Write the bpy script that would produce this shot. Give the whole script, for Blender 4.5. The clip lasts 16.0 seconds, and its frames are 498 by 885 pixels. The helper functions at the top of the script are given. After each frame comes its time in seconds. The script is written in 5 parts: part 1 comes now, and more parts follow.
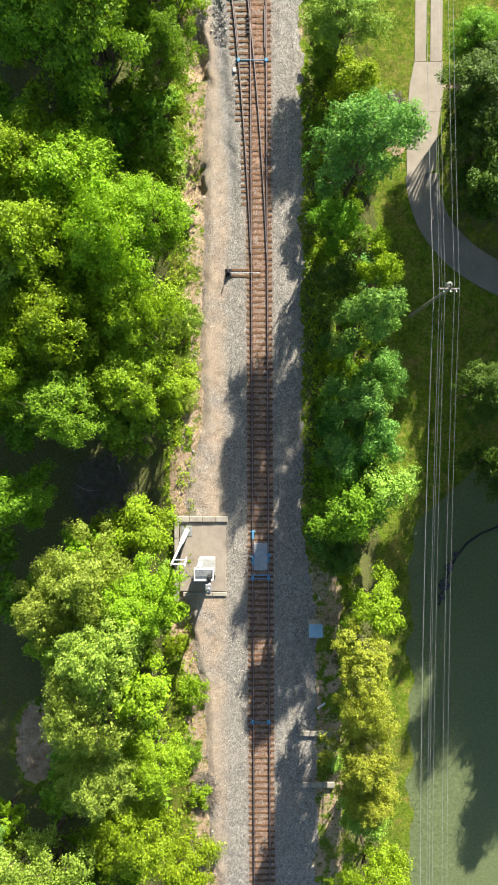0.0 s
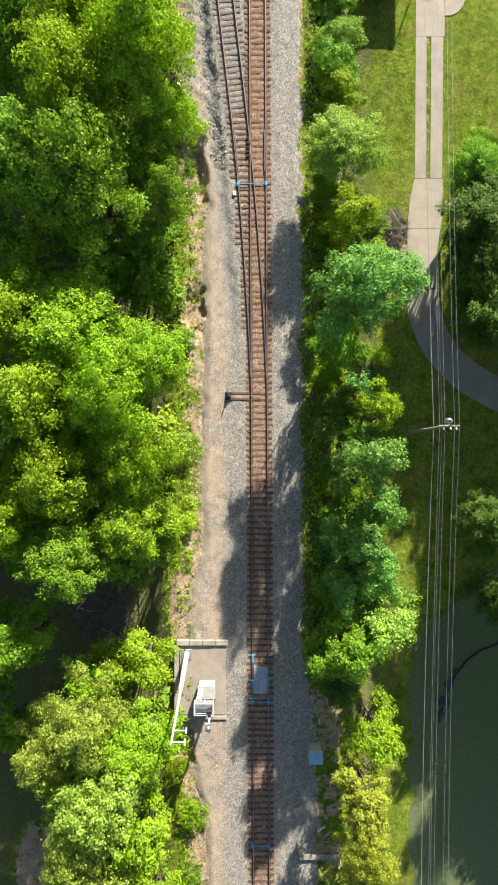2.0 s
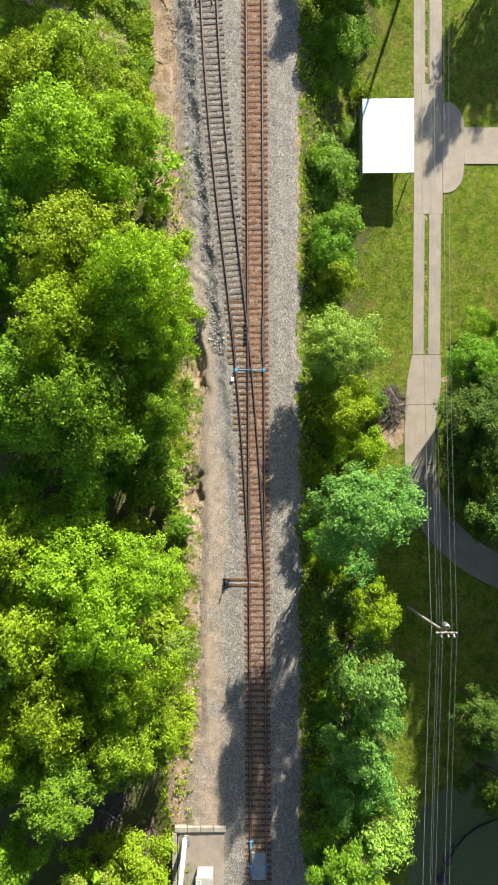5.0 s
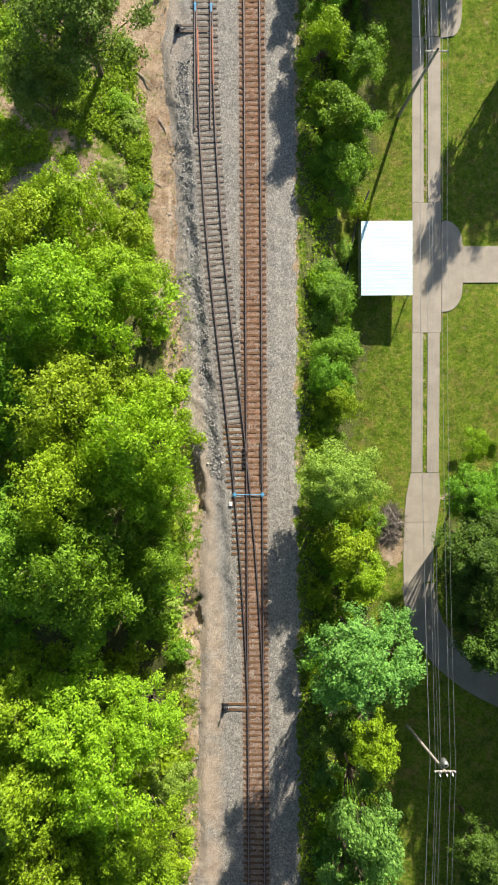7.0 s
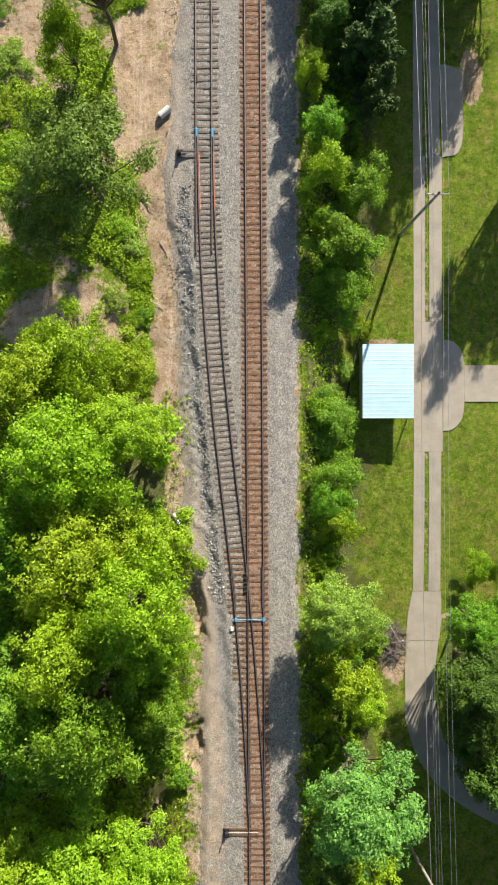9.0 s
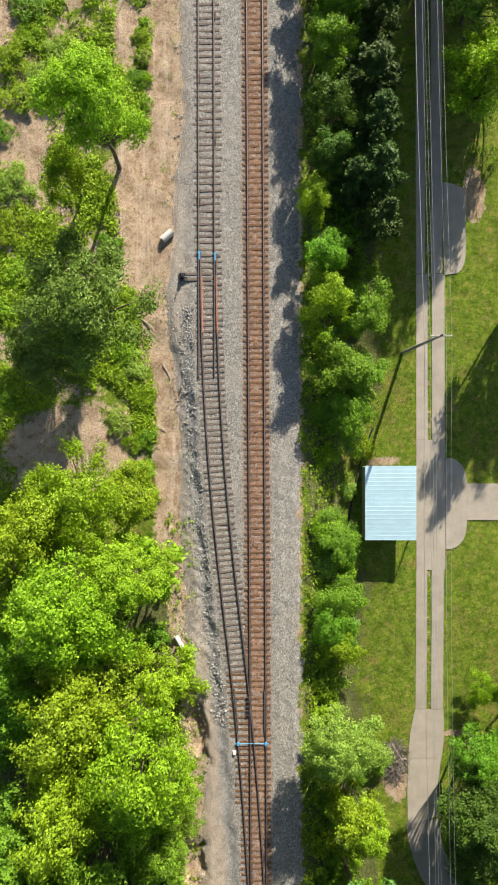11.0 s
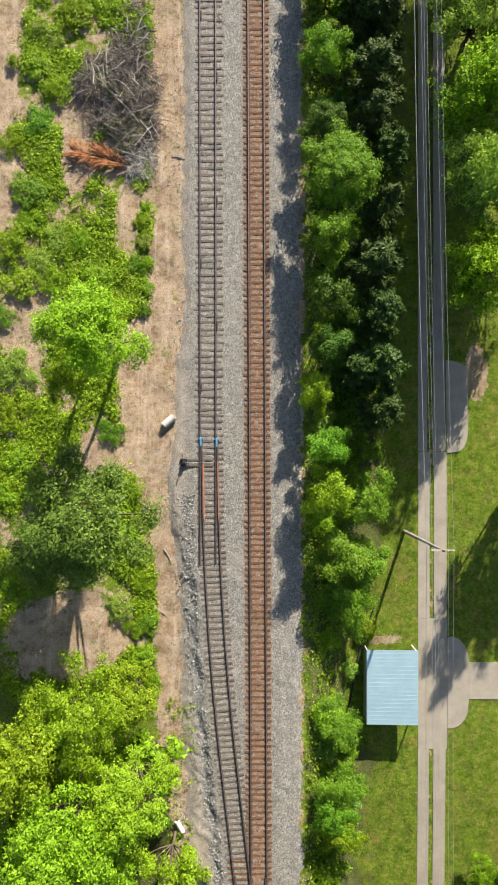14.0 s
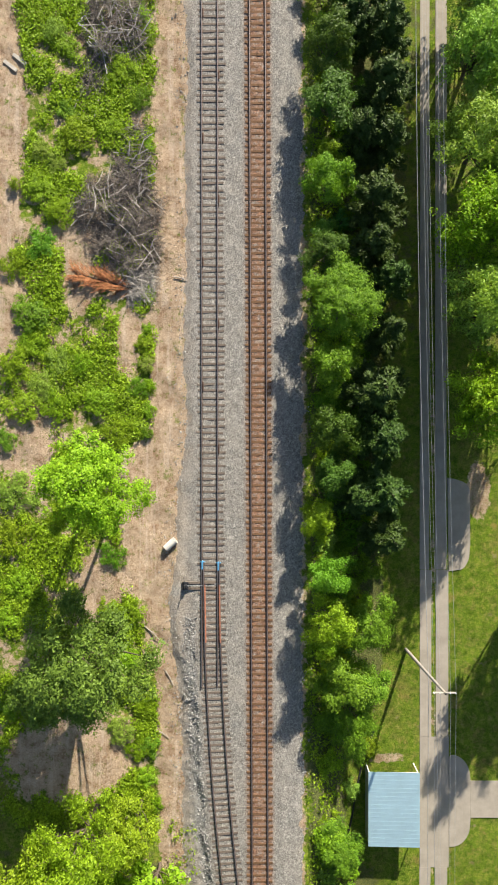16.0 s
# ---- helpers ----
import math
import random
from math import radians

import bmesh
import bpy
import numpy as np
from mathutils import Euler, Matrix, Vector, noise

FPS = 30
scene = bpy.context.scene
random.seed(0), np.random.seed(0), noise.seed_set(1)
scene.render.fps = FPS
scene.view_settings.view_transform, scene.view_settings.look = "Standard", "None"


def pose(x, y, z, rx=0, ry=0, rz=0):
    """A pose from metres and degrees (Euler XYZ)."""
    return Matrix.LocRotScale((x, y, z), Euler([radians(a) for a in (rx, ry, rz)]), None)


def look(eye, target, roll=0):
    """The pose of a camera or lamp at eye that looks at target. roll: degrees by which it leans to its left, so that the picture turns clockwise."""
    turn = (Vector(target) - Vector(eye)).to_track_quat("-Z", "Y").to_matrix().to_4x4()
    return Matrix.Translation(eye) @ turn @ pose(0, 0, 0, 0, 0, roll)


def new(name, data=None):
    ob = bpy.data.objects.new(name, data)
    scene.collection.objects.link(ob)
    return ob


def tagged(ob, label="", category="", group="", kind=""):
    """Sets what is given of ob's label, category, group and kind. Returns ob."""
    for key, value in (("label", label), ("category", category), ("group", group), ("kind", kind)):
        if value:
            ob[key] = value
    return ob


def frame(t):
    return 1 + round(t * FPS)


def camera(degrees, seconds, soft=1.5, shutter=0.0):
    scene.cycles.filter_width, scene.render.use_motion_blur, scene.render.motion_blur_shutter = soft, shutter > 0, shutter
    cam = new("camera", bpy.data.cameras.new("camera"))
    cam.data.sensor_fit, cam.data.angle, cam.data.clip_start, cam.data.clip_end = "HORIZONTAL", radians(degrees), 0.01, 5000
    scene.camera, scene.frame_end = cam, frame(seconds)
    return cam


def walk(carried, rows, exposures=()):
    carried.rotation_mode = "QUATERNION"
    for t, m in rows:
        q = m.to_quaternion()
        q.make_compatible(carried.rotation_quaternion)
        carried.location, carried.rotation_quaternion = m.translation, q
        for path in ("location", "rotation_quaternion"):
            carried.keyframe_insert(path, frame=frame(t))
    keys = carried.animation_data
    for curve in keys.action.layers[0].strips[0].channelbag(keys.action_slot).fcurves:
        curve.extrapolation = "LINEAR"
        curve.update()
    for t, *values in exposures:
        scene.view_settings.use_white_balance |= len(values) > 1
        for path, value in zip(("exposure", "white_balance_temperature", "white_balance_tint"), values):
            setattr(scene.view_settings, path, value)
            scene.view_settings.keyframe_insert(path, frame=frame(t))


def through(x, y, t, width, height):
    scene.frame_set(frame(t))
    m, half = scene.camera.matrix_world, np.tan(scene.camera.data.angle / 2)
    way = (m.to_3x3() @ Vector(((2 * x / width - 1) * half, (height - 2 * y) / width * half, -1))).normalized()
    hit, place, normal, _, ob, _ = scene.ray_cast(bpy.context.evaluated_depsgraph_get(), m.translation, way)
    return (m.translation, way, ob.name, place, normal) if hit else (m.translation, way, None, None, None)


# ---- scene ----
cam = camera(38.6, 16.0, soft=1.95)
METRES, EYE, TILT, LEAN, TURN = 94.5, 67.9, -90.0, 0.0, 0.0
ROWS = [
    (0.0, 0.0, 0.0, 0.0, -0.0, 0.0, 0.0),
    (0.5, -0.0005, 0.0002, 0.0313, -0.03, -0.0, 0.01),
    (1.0, -0.0003, 0.0002, 0.0623, -0.02, 0.01, -0.0),
    (1.5, -0.0004, -0.0, 0.0931, -0.03, 0.04, -0.01),
    (2.0, -0.0003, 0.0002, 0.1239, -0.03, 0.05, -0.0),
    (2.5, -0.0001, -0.0, 0.155, -0.03, 0.05, 0.0),
    (3.0, 0.0004, -0.0, 0.1861, 0.0, 0.07, 0.01),
    (3.5, 0.0012, -0.0, 0.2174, 0.03, 0.08, 0.01),
    (4.0, 0.0017, -0.0, 0.2488, 0.04, 0.08, 0.02),
    (6.5, 0.005, -0.0003, 0.4063, 0.1, 0.04, 0.05),
    (7.0, 0.0052, -0.0001, 0.4376, 0.11, 0.06, 0.06),
    (7.5, 0.0051, -0.0003, 0.468, 0.1, 0.15, 0.06),
    (8.0, 0.0058, -0.0004, 0.4995, 0.18, 0.15, 0.06),
    (8.5, 0.0056, -0.0003, 0.5303, 0.2, 0.21, 0.07),
    (9.0, 0.0055, -0.0002, 0.5616, 0.23, 0.22, 0.06),
    (11.5, 0.0058, -0.0007, 0.7173, 0.46, 0.3, -0.01),
    (12.0, 0.0055, -0.0005, 0.7495, 0.45, 0.23, -0.03),
    (12.5, 0.0065, -0.0004, 0.7808, 0.53, 0.24, -0.03),
    (13.0, 0.0057, -0.0001, 0.8126, 0.51, 0.19, -0.04),
    (13.5, 0.0057, -0.0001, 0.8433, 0.54, 0.24, -0.04),
    (14.0, 0.0055, 0.0001, 0.8745, 0.55, 0.23, -0.06),
    (14.5, 0.0054, 0.0002, 0.9061, 0.58, 0.21, -0.05),
    (15.0, 0.0048, 0.0003, 0.9375, 0.58, 0.18, -0.06),
    (15.5, 0.0044, 0.0003, 0.9687, 0.58, 0.15, -0.08),
    (16.0, 0.0042, 0.0003, 0.9999, 0.6, 0.16, -0.09),
]
walk(cam, [(t, pose(0, 0, EYE, TILT, LEAN, TURN) @ pose(METRES * x, METRES * y, METRES * z, 90 + pitch, roll, yaw)) for t, x, y, z, yaw, pitch, roll in ROWS],
     exposures=[(0.0, 1.62), (2.0, 1.54), (4.5, 1.38), (7.0, 1.24), (16.0, 1.18)])
# ---------------------------------------------------------------- light
SUN_EL, SUN_AZ = 26.0, 19.6          # degrees: height, and from +y towards +x
world = bpy.data.worlds.new("world")
scene.world = world
world.use_nodes = True
wn = world.node_tree
sky = wn.nodes.new("ShaderNodeTexSky")
sky.sky_type = "NISHITA"
sky.sun_disc = False
sky.sun_elevation = radians(SUN_EL)
sky.sun_rotation = radians(SUN_AZ)
wn.links.new(sky.outputs[0], wn.nodes["Background"].inputs[0])
wn.nodes["Background"].inputs[1].default_value = 0.07
sun = new("sun", bpy.data.lights.new("sun", "SUN"))
sun.data.energy, sun.data.angle, sun.data.color = 5.0, radians(0.6), (1.0, 0.92, 0.78)
sun.matrix_world = look((40 * math.sin(radians(SUN_AZ)), 40 * math.cos(radians(SUN_AZ)), 40 * math.tan(radians(SUN_EL))), (0, 0, 0))


# ---------------------------------------------------------------- materials
class Nodes:
    """A small wrapper to wire a node material."""

    def __init__(self, name, rough=0.9, metal=0.0, spec=0.3):
        self.m = bpy.data.materials.new(name)
        self.m.use_nodes = True
        self.t = self.m.node_tree
        self.b = self.t.nodes["Principled BSDF"]
        self.b.inputs["Roughness"].default_value = rough
        self.b.inputs["Metallic"].default_value = metal
        self.b.inputs["Specular IOR Level"].default_value = spec
        self.pos = self.t.nodes.new("ShaderNodeTexCoord").outputs["Object"]

    def node(self, kind, **sets):
        n = self.t.nodes.new(kind)
        for k, v in sets.items():
            n.inputs[k].default_value = v
        return n

    def link(self, a, b):
        self.t.links.new(a, b)

    def noise(self, scale, detail=4.0, rough=0.6, vec=None):
        n = self.node("ShaderNodeTexNoise", Scale=scale, Detail=detail, Roughness=rough)
        self.link(vec or self.pos, n.inputs["Vector"])
        return n.outputs["Fac"]

    def cells(self, scale, vec=None):
        n = self.node("ShaderNodeTexVoronoi", Scale=scale)
        self.link(vec or self.pos, n.inputs["Vector"])
        return n

    def stretch(self, sx, sy, sz):
        n = self.t.nodes.new("ShaderNodeMapping")
        n.inputs["Scale"].default_value = (sx, sy, sz)
        self.link(self.pos, n.inputs["Vector"])
        return n.outputs[0]

    def ramp(self, fac, *stops):
        n = self.t.nodes.new("ShaderNodeValToRGB")
        el = n.color_ramp.elements
        while len(el) < len(stops):
            el.new(0.5)
        for e, (p, c) in zip(el, stops):
            e.position, e.color = p, (*c, 1)
        self.link(fac, n.inputs[0])
        return n.outputs[0]

    def mix(self, fac, a, b, mode="MIX"):
        n = self.t.nodes.new("ShaderNodeMix")
        n.data_type, n.blend_type = "RGBA", mode
        for s, v in ((n.inputs[0], fac), (n.inputs[6], a), (n.inputs[7], b)):
            if isinstance(v, (int, float)):
                s.default_value = v
            elif isinstance(v, tuple):
                s.default_value = (*v, 1)
            else:
                self.link(v, s)
        return n.outputs[2]

    def math(self, op, a, b=0.5, c=None):
        n = self.t.nodes.new("ShaderNodeMath")
        n.operation = op
        for s, v in zip(n.inputs, (a, b, c)):
            if v is None:
                continue
            if isinstance(v, (int, float)):
                s.default_value = v
            else:
                self.link(v, s)
        return n.outputs[0]

    def band(self, v, lo, hi):
        n = self.t.nodes.new("ShaderNodeMapRange")
        n.interpolation_type = "SMOOTHSTEP"
        n.inputs[1].default_value, n.inputs[2].default_value = lo, hi
        self.link(v, n.inputs[0])
        return n.outputs[0]

    def attr(self, name):
        n = self.t.nodes.new("ShaderNodeAttribute")
        n.attribute_name = name
        return n.outputs["Fac"]

    def rand(self):
        return self.t.nodes.new("ShaderNodeObjectInfo").outputs["Random"]

    def island(self):
        return self.t.nodes.new("ShaderNodeNewGeometry").outputs["Random Per Island"]

    def color(self, c):
        self.link(c, self.b.inputs["Base Color"])

    def bump(self, h, strength=0.5, dist=0.05):
        n = self.node("ShaderNodeBump", Strength=strength, Distance=dist)
        self.link(h, n.inputs["Height"])
        self.link(n.outputs[0], self.b.inputs["Normal"])


def plain(name, c, rough=0.6, metal=0.0, vary=0.25, scale=3.0):
    """Paint, metal or wood of one colour with grain and wear at two scales."""
    n = Nodes(name, rough, metal)
    big, fine = n.noise(scale, 5), n.noise(scale * 14, 3)
    dark = tuple(v * (1 - vary) for v in c)
    light = tuple(min(1, v * (1 + vary * 0.5)) for v in c)
    base = n.ramp(big, (0.3, dark), (0.7, light))
    n.color(n.mix(n.math("MULTIPLY", fine, 0.35), base, tuple(v * 0.7 for v in c)))
    n.bump(fine, 0.25, 0.01)
    return n.m


def ballast_material():
    n = Nodes("ballast_gravel", 0.95)
    st, st2 = n.cells(13.0), n.cells(5.5)
    grey = n.ramp(n.math("MULTIPLY", st.outputs["Color"], 1.0), (0.0, (0.075, 0.073, 0.068)), (0.5, (0.235, 0.226, 0.208)), (1.0, (0.48, 0.46, 0.42)))
    big = n.ramp(n.cells(3.4).outputs["Color"], (0.0, (0.55, 0.55, 0.56)), (1.0, (1.15, 1.13, 1.1)))
    grey = n.mix(0.6, grey, big, "MULTIPLY")
    tan = n.mix(0.56, grey, (0.47, 0.345, 0.235), "MIX")
    wide = n.noise(0.35, 5)
    dusty = n.math("MULTIPLY", n.attr("dust"), n.band(wide, 0.25, 0.6))
    c = n.mix(dusty, grey, tan)
    patch = n.band(n.noise(0.9, 6, 0.7), 0.56, 0.72)
    c = n.mix(n.math("MULTIPLY", patch, 0.55), c, (0.15, 0.145, 0.138))
    fines = n.band(n.noise(0.22, 4), 0.52, 0.7)
    c = n.mix(n.math("MULTIPLY", fines, 0.4), c, (0.29, 0.265, 0.23))
    # darker grey stone colours in broken patches within the shoulder band
    old = n.math("MULTIPLY", n.attr("dark_stone"), n.band(n.noise(2.6, 7, 0.8), 0.3, 0.56))
    c = n.mix(n.math("MULTIPLY", old, 0.6), c, n.ramp(st2.outputs["Color"], (0.0, (0.09, 0.092, 0.09)), (1.0, (0.34, 0.335, 0.32))))
    silt = n.ramp(n.noise(6, 7, 0.8), (0.3, (0.26, 0.22, 0.17)), (0.7, (0.44, 0.38, 0.31)))
    silt = n.mix(n.math("MULTIPLY", n.band(n.noise(1.2, 6, 0.75, n.stretch(1.6, 0.08, 1)), 0.5, 0.62), 0.5), silt, (0.22, 0.18, 0.14))
    c = n.mix(n.math("MULTIPLY", n.attr("packed"), n.band(n.noise(1.1, 6, 0.75), 0.3, 0.55)), c, n.mix(0.6, silt, c))
    stain = n.math("MULTIPLY", n.attr("dust"), n.band(n.noise(0.55, 7, 0.78), 0.5, 0.62))
    c = n.mix(n.math("MULTIPLY", stain, 0.55), c, n.ramp(n.noise(9, 6, 0.8), (0.3, (0.10, 0.075, 0.055)), (0.7, (0.27, 0.215, 0.165))))
    rust = n.math("MULTIPLY", n.attr("rust"), n.band(n.noise(2.2, 5), 0.2, 0.62))
    c = n.mix(n.math("MULTIPLY", rust, 0.85), c, n.ramp(st2.outputs["Color"], (0.0, (0.12, 0.052, 0.026)), (1.0, (0.33, 0.165, 0.09))))
    n.color(c)
    n.bump(n.math("ADD", n.math("MULTIPLY", st.outputs["Distance"], -1.0), n.math("MULTIPLY", n.noise(5, 6, 0.8), 2.0)), 0.65, 0.06)
    return n.m


def ground_material():
    n = Nodes("grass_and_earth", 1.0, spec=0.1)
    fine, mid, wide = n.noise(11, 6, 0.8), n.noise(1.6, 6, 0.7), n.noise(0.22, 5, 0.65)
    grass = n.ramp(n.math("ADD", n.math("MULTIPLY", fine, 0.55), n.math("MULTIPLY", n.noise(3.2, 7, 0.8), 0.45)), (0.36, (0.034, 0.078, 0.006)), (0.5, (0.125, 0.20, 0.016)), (0.64, (0.30, 0.35, 0.042)))
    dry = n.ramp(fine, (0.3, (0.16, 0.145, 0.035)), (0.7, (0.36, 0.29, 0.10)))
    g = n.mix(n.math("MULTIPLY", n.band(mid, 0.46, 0.66), 0.55), grass, dry)
    g = n.mix(n.math("MULTIPLY", n.band(wide, 0.52, 0.7), 0.45), g, n.ramp(fine, (0.3, (0.13, 0.10, 0.03)), (0.7, (0.27, 0.20, 0.075))))
    worn = n.ramp(fine, (0.3, (0.20, 0.13, 0.04)), (0.7, (0.40, 0.28, 0.11)))
    g = n.mix(n.math("MULTIPLY", n.band(n.noise(0.42, 6, 0.7), 0.56, 0.68), 0.6), g, worn)
    lush = n.ramp(n.noise(0.9, 6, 0.75), (0.38, (0.62, 0.68, 0.6)), (0.5, (1.0, 1.0, 1.0)), (0.62, (1.22, 1.18, 1.1)))
    g = n.mix(1.0, g, lush, "MULTIPLY")
    soil = n.ramp(n.noise(7, 8, 0.85), (0.3, (0.25, 0.16, 0.10)), (0.5, (0.43, 0.325, 0.23)), (0.7, (0.58, 0.47, 0.36)))
    tone = n.ramp(n.noise(0.8, 7, 0.75), (0.36, (0.62, 0.52, 0.44)), (0.5, (1.0, 0.97, 0.93)), (0.64, (1.18, 1.16, 1.12)))
    soil = n.mix(1.0, soil, tone, "MULTIPLY")
    tracks = n.band(n.noise(1.1, 6, 0.75, n.stretch(1.3, 0.07, 1)), 0.52, 0.62)
    soil = n.mix(n.math("MULTIPLY", tracks, 0.5), soil, (0.58, 0.47, 0.37))
    clods = n.cells(6.5)
    soil = n.mix(n.math("MULTIPLY", n.band(clods.outputs["Color"], 0.8, 0.95), 0.5), soil, (0.55, 0.46, 0.36))
    soil = n.mix(n.math("MULTIPLY", n.band(n.noise(2.6, 6, 0.75), 0.56, 0.66), 0.55), soil, (0.20, 0.115, 0.065))
    tufts = n.band(n.noise(1.3, 7, 0.8), 0.55, 0.62)
    soil = n.mix(n.math("MULTIPLY", tufts, 0.65), soil, g)
    ragged = n.math("ADD", n.math("MULTIPLY", n.math("SUBTRACT", mid, 0.5), 1.4), n.math("MULTIPLY", n.math("SUBTRACT", n.noise(0.5, 6, 0.7), 0.5), 2.2))
    c = n.mix(n.band(n.math("ADD", n.attr("earth"), ragged), 0.36, 0.64), g, soil)
    litter = n.ramp(n.noise(7, 6, 0.8), (0.3, (0.055, 0.065, 0.022)), (0.5, (0.115, 0.135, 0.042)), (0.7, (0.26, 0.21, 0.11)))
    c = n.mix(n.band(n.math("ADD", n.attr("litter"), ragged), 0.35, 0.65), c, litter)
    field = n.ramp(n.noise(4, 7, 0.75), (0.3, (0.10, 0.14, 0.062)), (0.7, (0.19, 0.225, 0.11)))
    c = n.mix(n.band(n.math("ADD", n.attr("field"), n.math("MULTIPLY", n.math("SUBTRACT", mid, 0.5), 0.5)), 0.4, 0.6), c, field)
    n.color(c)
    n.bump(n.math("ADD", n.math("ADD", fine, n.noise(30, 3)), n.math("MULTIPLY", n.noise(2.4, 6, 0.7), 1.5)), 0.9, 0.12)
    return n.m


def leaf_material(name, dark, light, tip=None, through=0.3):
    n = Nodes(name, 0.55, spec=0.25)
    r, o = n.island(), n.rand()
    clump = n.noise(0.9, 4, 0.65)
    fac = n.math("ADD", n.math("MULTIPLY", r, 0.4), n.math("MULTIPLY", clump, 0.65))
    c = n.ramp(fac, (0.2, dark), (0.75, light), (0.95, tip or light))
    hue = n.node("ShaderNodeHueSaturation", Saturation=1.0)
    n.link(n.math("MULTIPLY_ADD", o, 0.026, 0.487), hue.inputs["Hue"])
    n.link(n.math("MULTIPLY_ADD", o, 0.2, 0.92), hue.inputs["Value"])
    n.link(c, hue.inputs["Color"])
    c = hue.outputs[0]
    n.color(c)
    glow = n.t.nodes.new("ShaderNodeBsdfTranslucent")
    n.link(n.mix(0.6, c, (1.0, 0.95, 0.35), "MULTIPLY"), glow.inputs[0])
    mixer = n.t.nodes.new("ShaderNodeMixShader")
    mixer.inputs[0].default_value = through
    n.link(n.b.outputs[0], mixer.inputs[1])
    n.link(glow.outputs[0], mixer.inputs[2])
    n.link(mixer.outputs[0], n.t.nodes["Material Output"].inputs[0])
    return n.m


def tie_material(name, dark, light, stain):
    n = Nodes(name, 0.95)
    grain = n.noise(6, 6, 0.75, n.stretch(0.35, 4.0, 2.0))
    o = n.rand()
    c = n.ramp(grain, (0.3, dark), (0.7, light))
    c = n.mix(n.math("MULTIPLY", o, 0.65), c, stain)
    n.color(n.mix(n.band(n.noise(3, 4), 0.5, 0.7), c, tuple(0.5 * v for v in dark)))
    n.bump(grain, 0.6, 0.02)
    return n.m


def concrete_material(name, c, dark):
    n = Nodes(name, 0.9)
    w, f, o = n.noise(0.7, 6, 0.7), n.noise(14, 5, 0.7), n.rand()
    base = n.ramp(w, (0.3, dark), (0.62, c))
    base = n.mix(n.math("MULTIPLY", f, 0.3), base, tuple(v * 0.55 for v in c))
    streak = n.band(n.noise(1.2, 5, 0.7, n.stretch(2.2, 0.16, 1)), 0.52, 0.66)
    base = n.mix(n.math("MULTIPLY", streak, 0.35), base, dark)
    n.color(n.mix(n.math("MULTIPLY", o, 0.12), base, dark))
    n.bump(f, 0.3, 0.01)
    return n.m


BALLAST, GROUND = ballast_material(), ground_material()
LEAF = {
    "yellow": leaf_material("leaves_yellow_green", (0.10, 0.18, 0.006), (0.35, 0.53, 0.022), (0.56, 0.67, 0.06), 0.42),
    "green": leaf_material("leaves_mid_green", (0.065, 0.15, 0.009), (0.235, 0.43, 0.026), (0.42, 0.58, 0.065), 0.42),
    "olive": leaf_material("leaves_olive", (0.14, 0.21, 0.025), (0.40, 0.53, 0.08), (0.56, 0.66, 0.18), 0.44),
    "blue": leaf_material("leaves_blue_green", (0.055, 0.16, 0.03), (0.225, 0.45, 0.085), (0.44, 0.62, 0.16), 0.42),
    "deep": leaf_material("leaves_deep_green", (0.028, 0.07, 0.008), (0.11, 0.205, 0.02), (0.23, 0.33, 0.045), 0.34),
    "moss": leaf_material("leaves_dull_olive_green", (0.06, 0.105, 0.014), (0.20, 0.285, 0.04), (0.36, 0.44, 0.09), 0.36),
    "pine": leaf_material("needles_dark_green", (0.02, 0.05, 0.007), (0.075, 0.13, 0.02), (0.27, 0.34, 0.075), 0.18),
    "gold": leaf_material("needles_golden_green", (0.13, 0.16, 0.015), (0.40, 0.44, 0.045), (0.60, 0.61, 0.11), 0.4),
    "silver": leaf_material("leaves_pale_green", (0.11, 0.225, 0.026), (0.38, 0.58, 0.09), (0.62, 0.73, 0.22), 0.4),
}
BARK = plain("bark", (0.13, 0.10, 0.075), 0.95, 0, 0.45, 2.0)
DEADWOOD = plain("dead_grey_wood", (0.46, 0.42, 0.37), 0.9, 0, 0.4, 2.0)
TWIGS = plain("dead_twigs", (0.21, 0.178, 0.15), 0.95, 0, 0.6, 2.0)
REDWOOD = plain("dead_orange_conifer_twigs", (0.40, 0.17, 0.075), 0.95, 0, 0.4, 2.0)
RAIL = plain("rusty_rail_steel", (0.115, 0.07, 0.052), 0.6, 0.5, 0.35)
HEAD = plain("worn_rail_head", (0.33, 0.28, 0.26), 0.38, 0.8, 0.25)
REDRAIL = plain("orange_rusted_rail", (0.42, 0.17, 0.10), 0.7, 0.2, 0.3)
TIE_MAIN = tie_material("rust_stained_tie", (0.085, 0.044, 0.022), (0.21, 0.12, 0.066), (0.12, 0.066, 0.034))
TIE_SIDE = tie_material("weathered_grey_tie", (0.085, 0.068, 0.055), (0.22, 0.18, 0.148), (0.13, 0.10, 0.082))
BLACK = plain("black_paint", (0.025, 0.026, 0.03), 0.5, 0.1)
BLUE = plain("blue_paint", (0.09, 0.30, 0.52), 0.5, 0.1, 0.3)
WHITE = plain("white_paint", (0.72, 0.72, 0.70), 0.55, 0, 0.18)
CONCRETE = concrete_material("old_concrete", (0.34, 0.315, 0.27), (0.20, 0.18, 0.15))
SLAB = concrete_material("driveway_concrete", (0.36, 0.318, 0.262), (0.265, 0.232, 0.188))
ASPHALT = concrete_material("worn_asphalt", (0.27, 0.245, 0.21), (0.19, 0.172, 0.148))
ROOF = plain("pale_blue_metal_roof", (0.55, 0.745, 0.81), 0.62, 0.85, 0.08, 0.8)
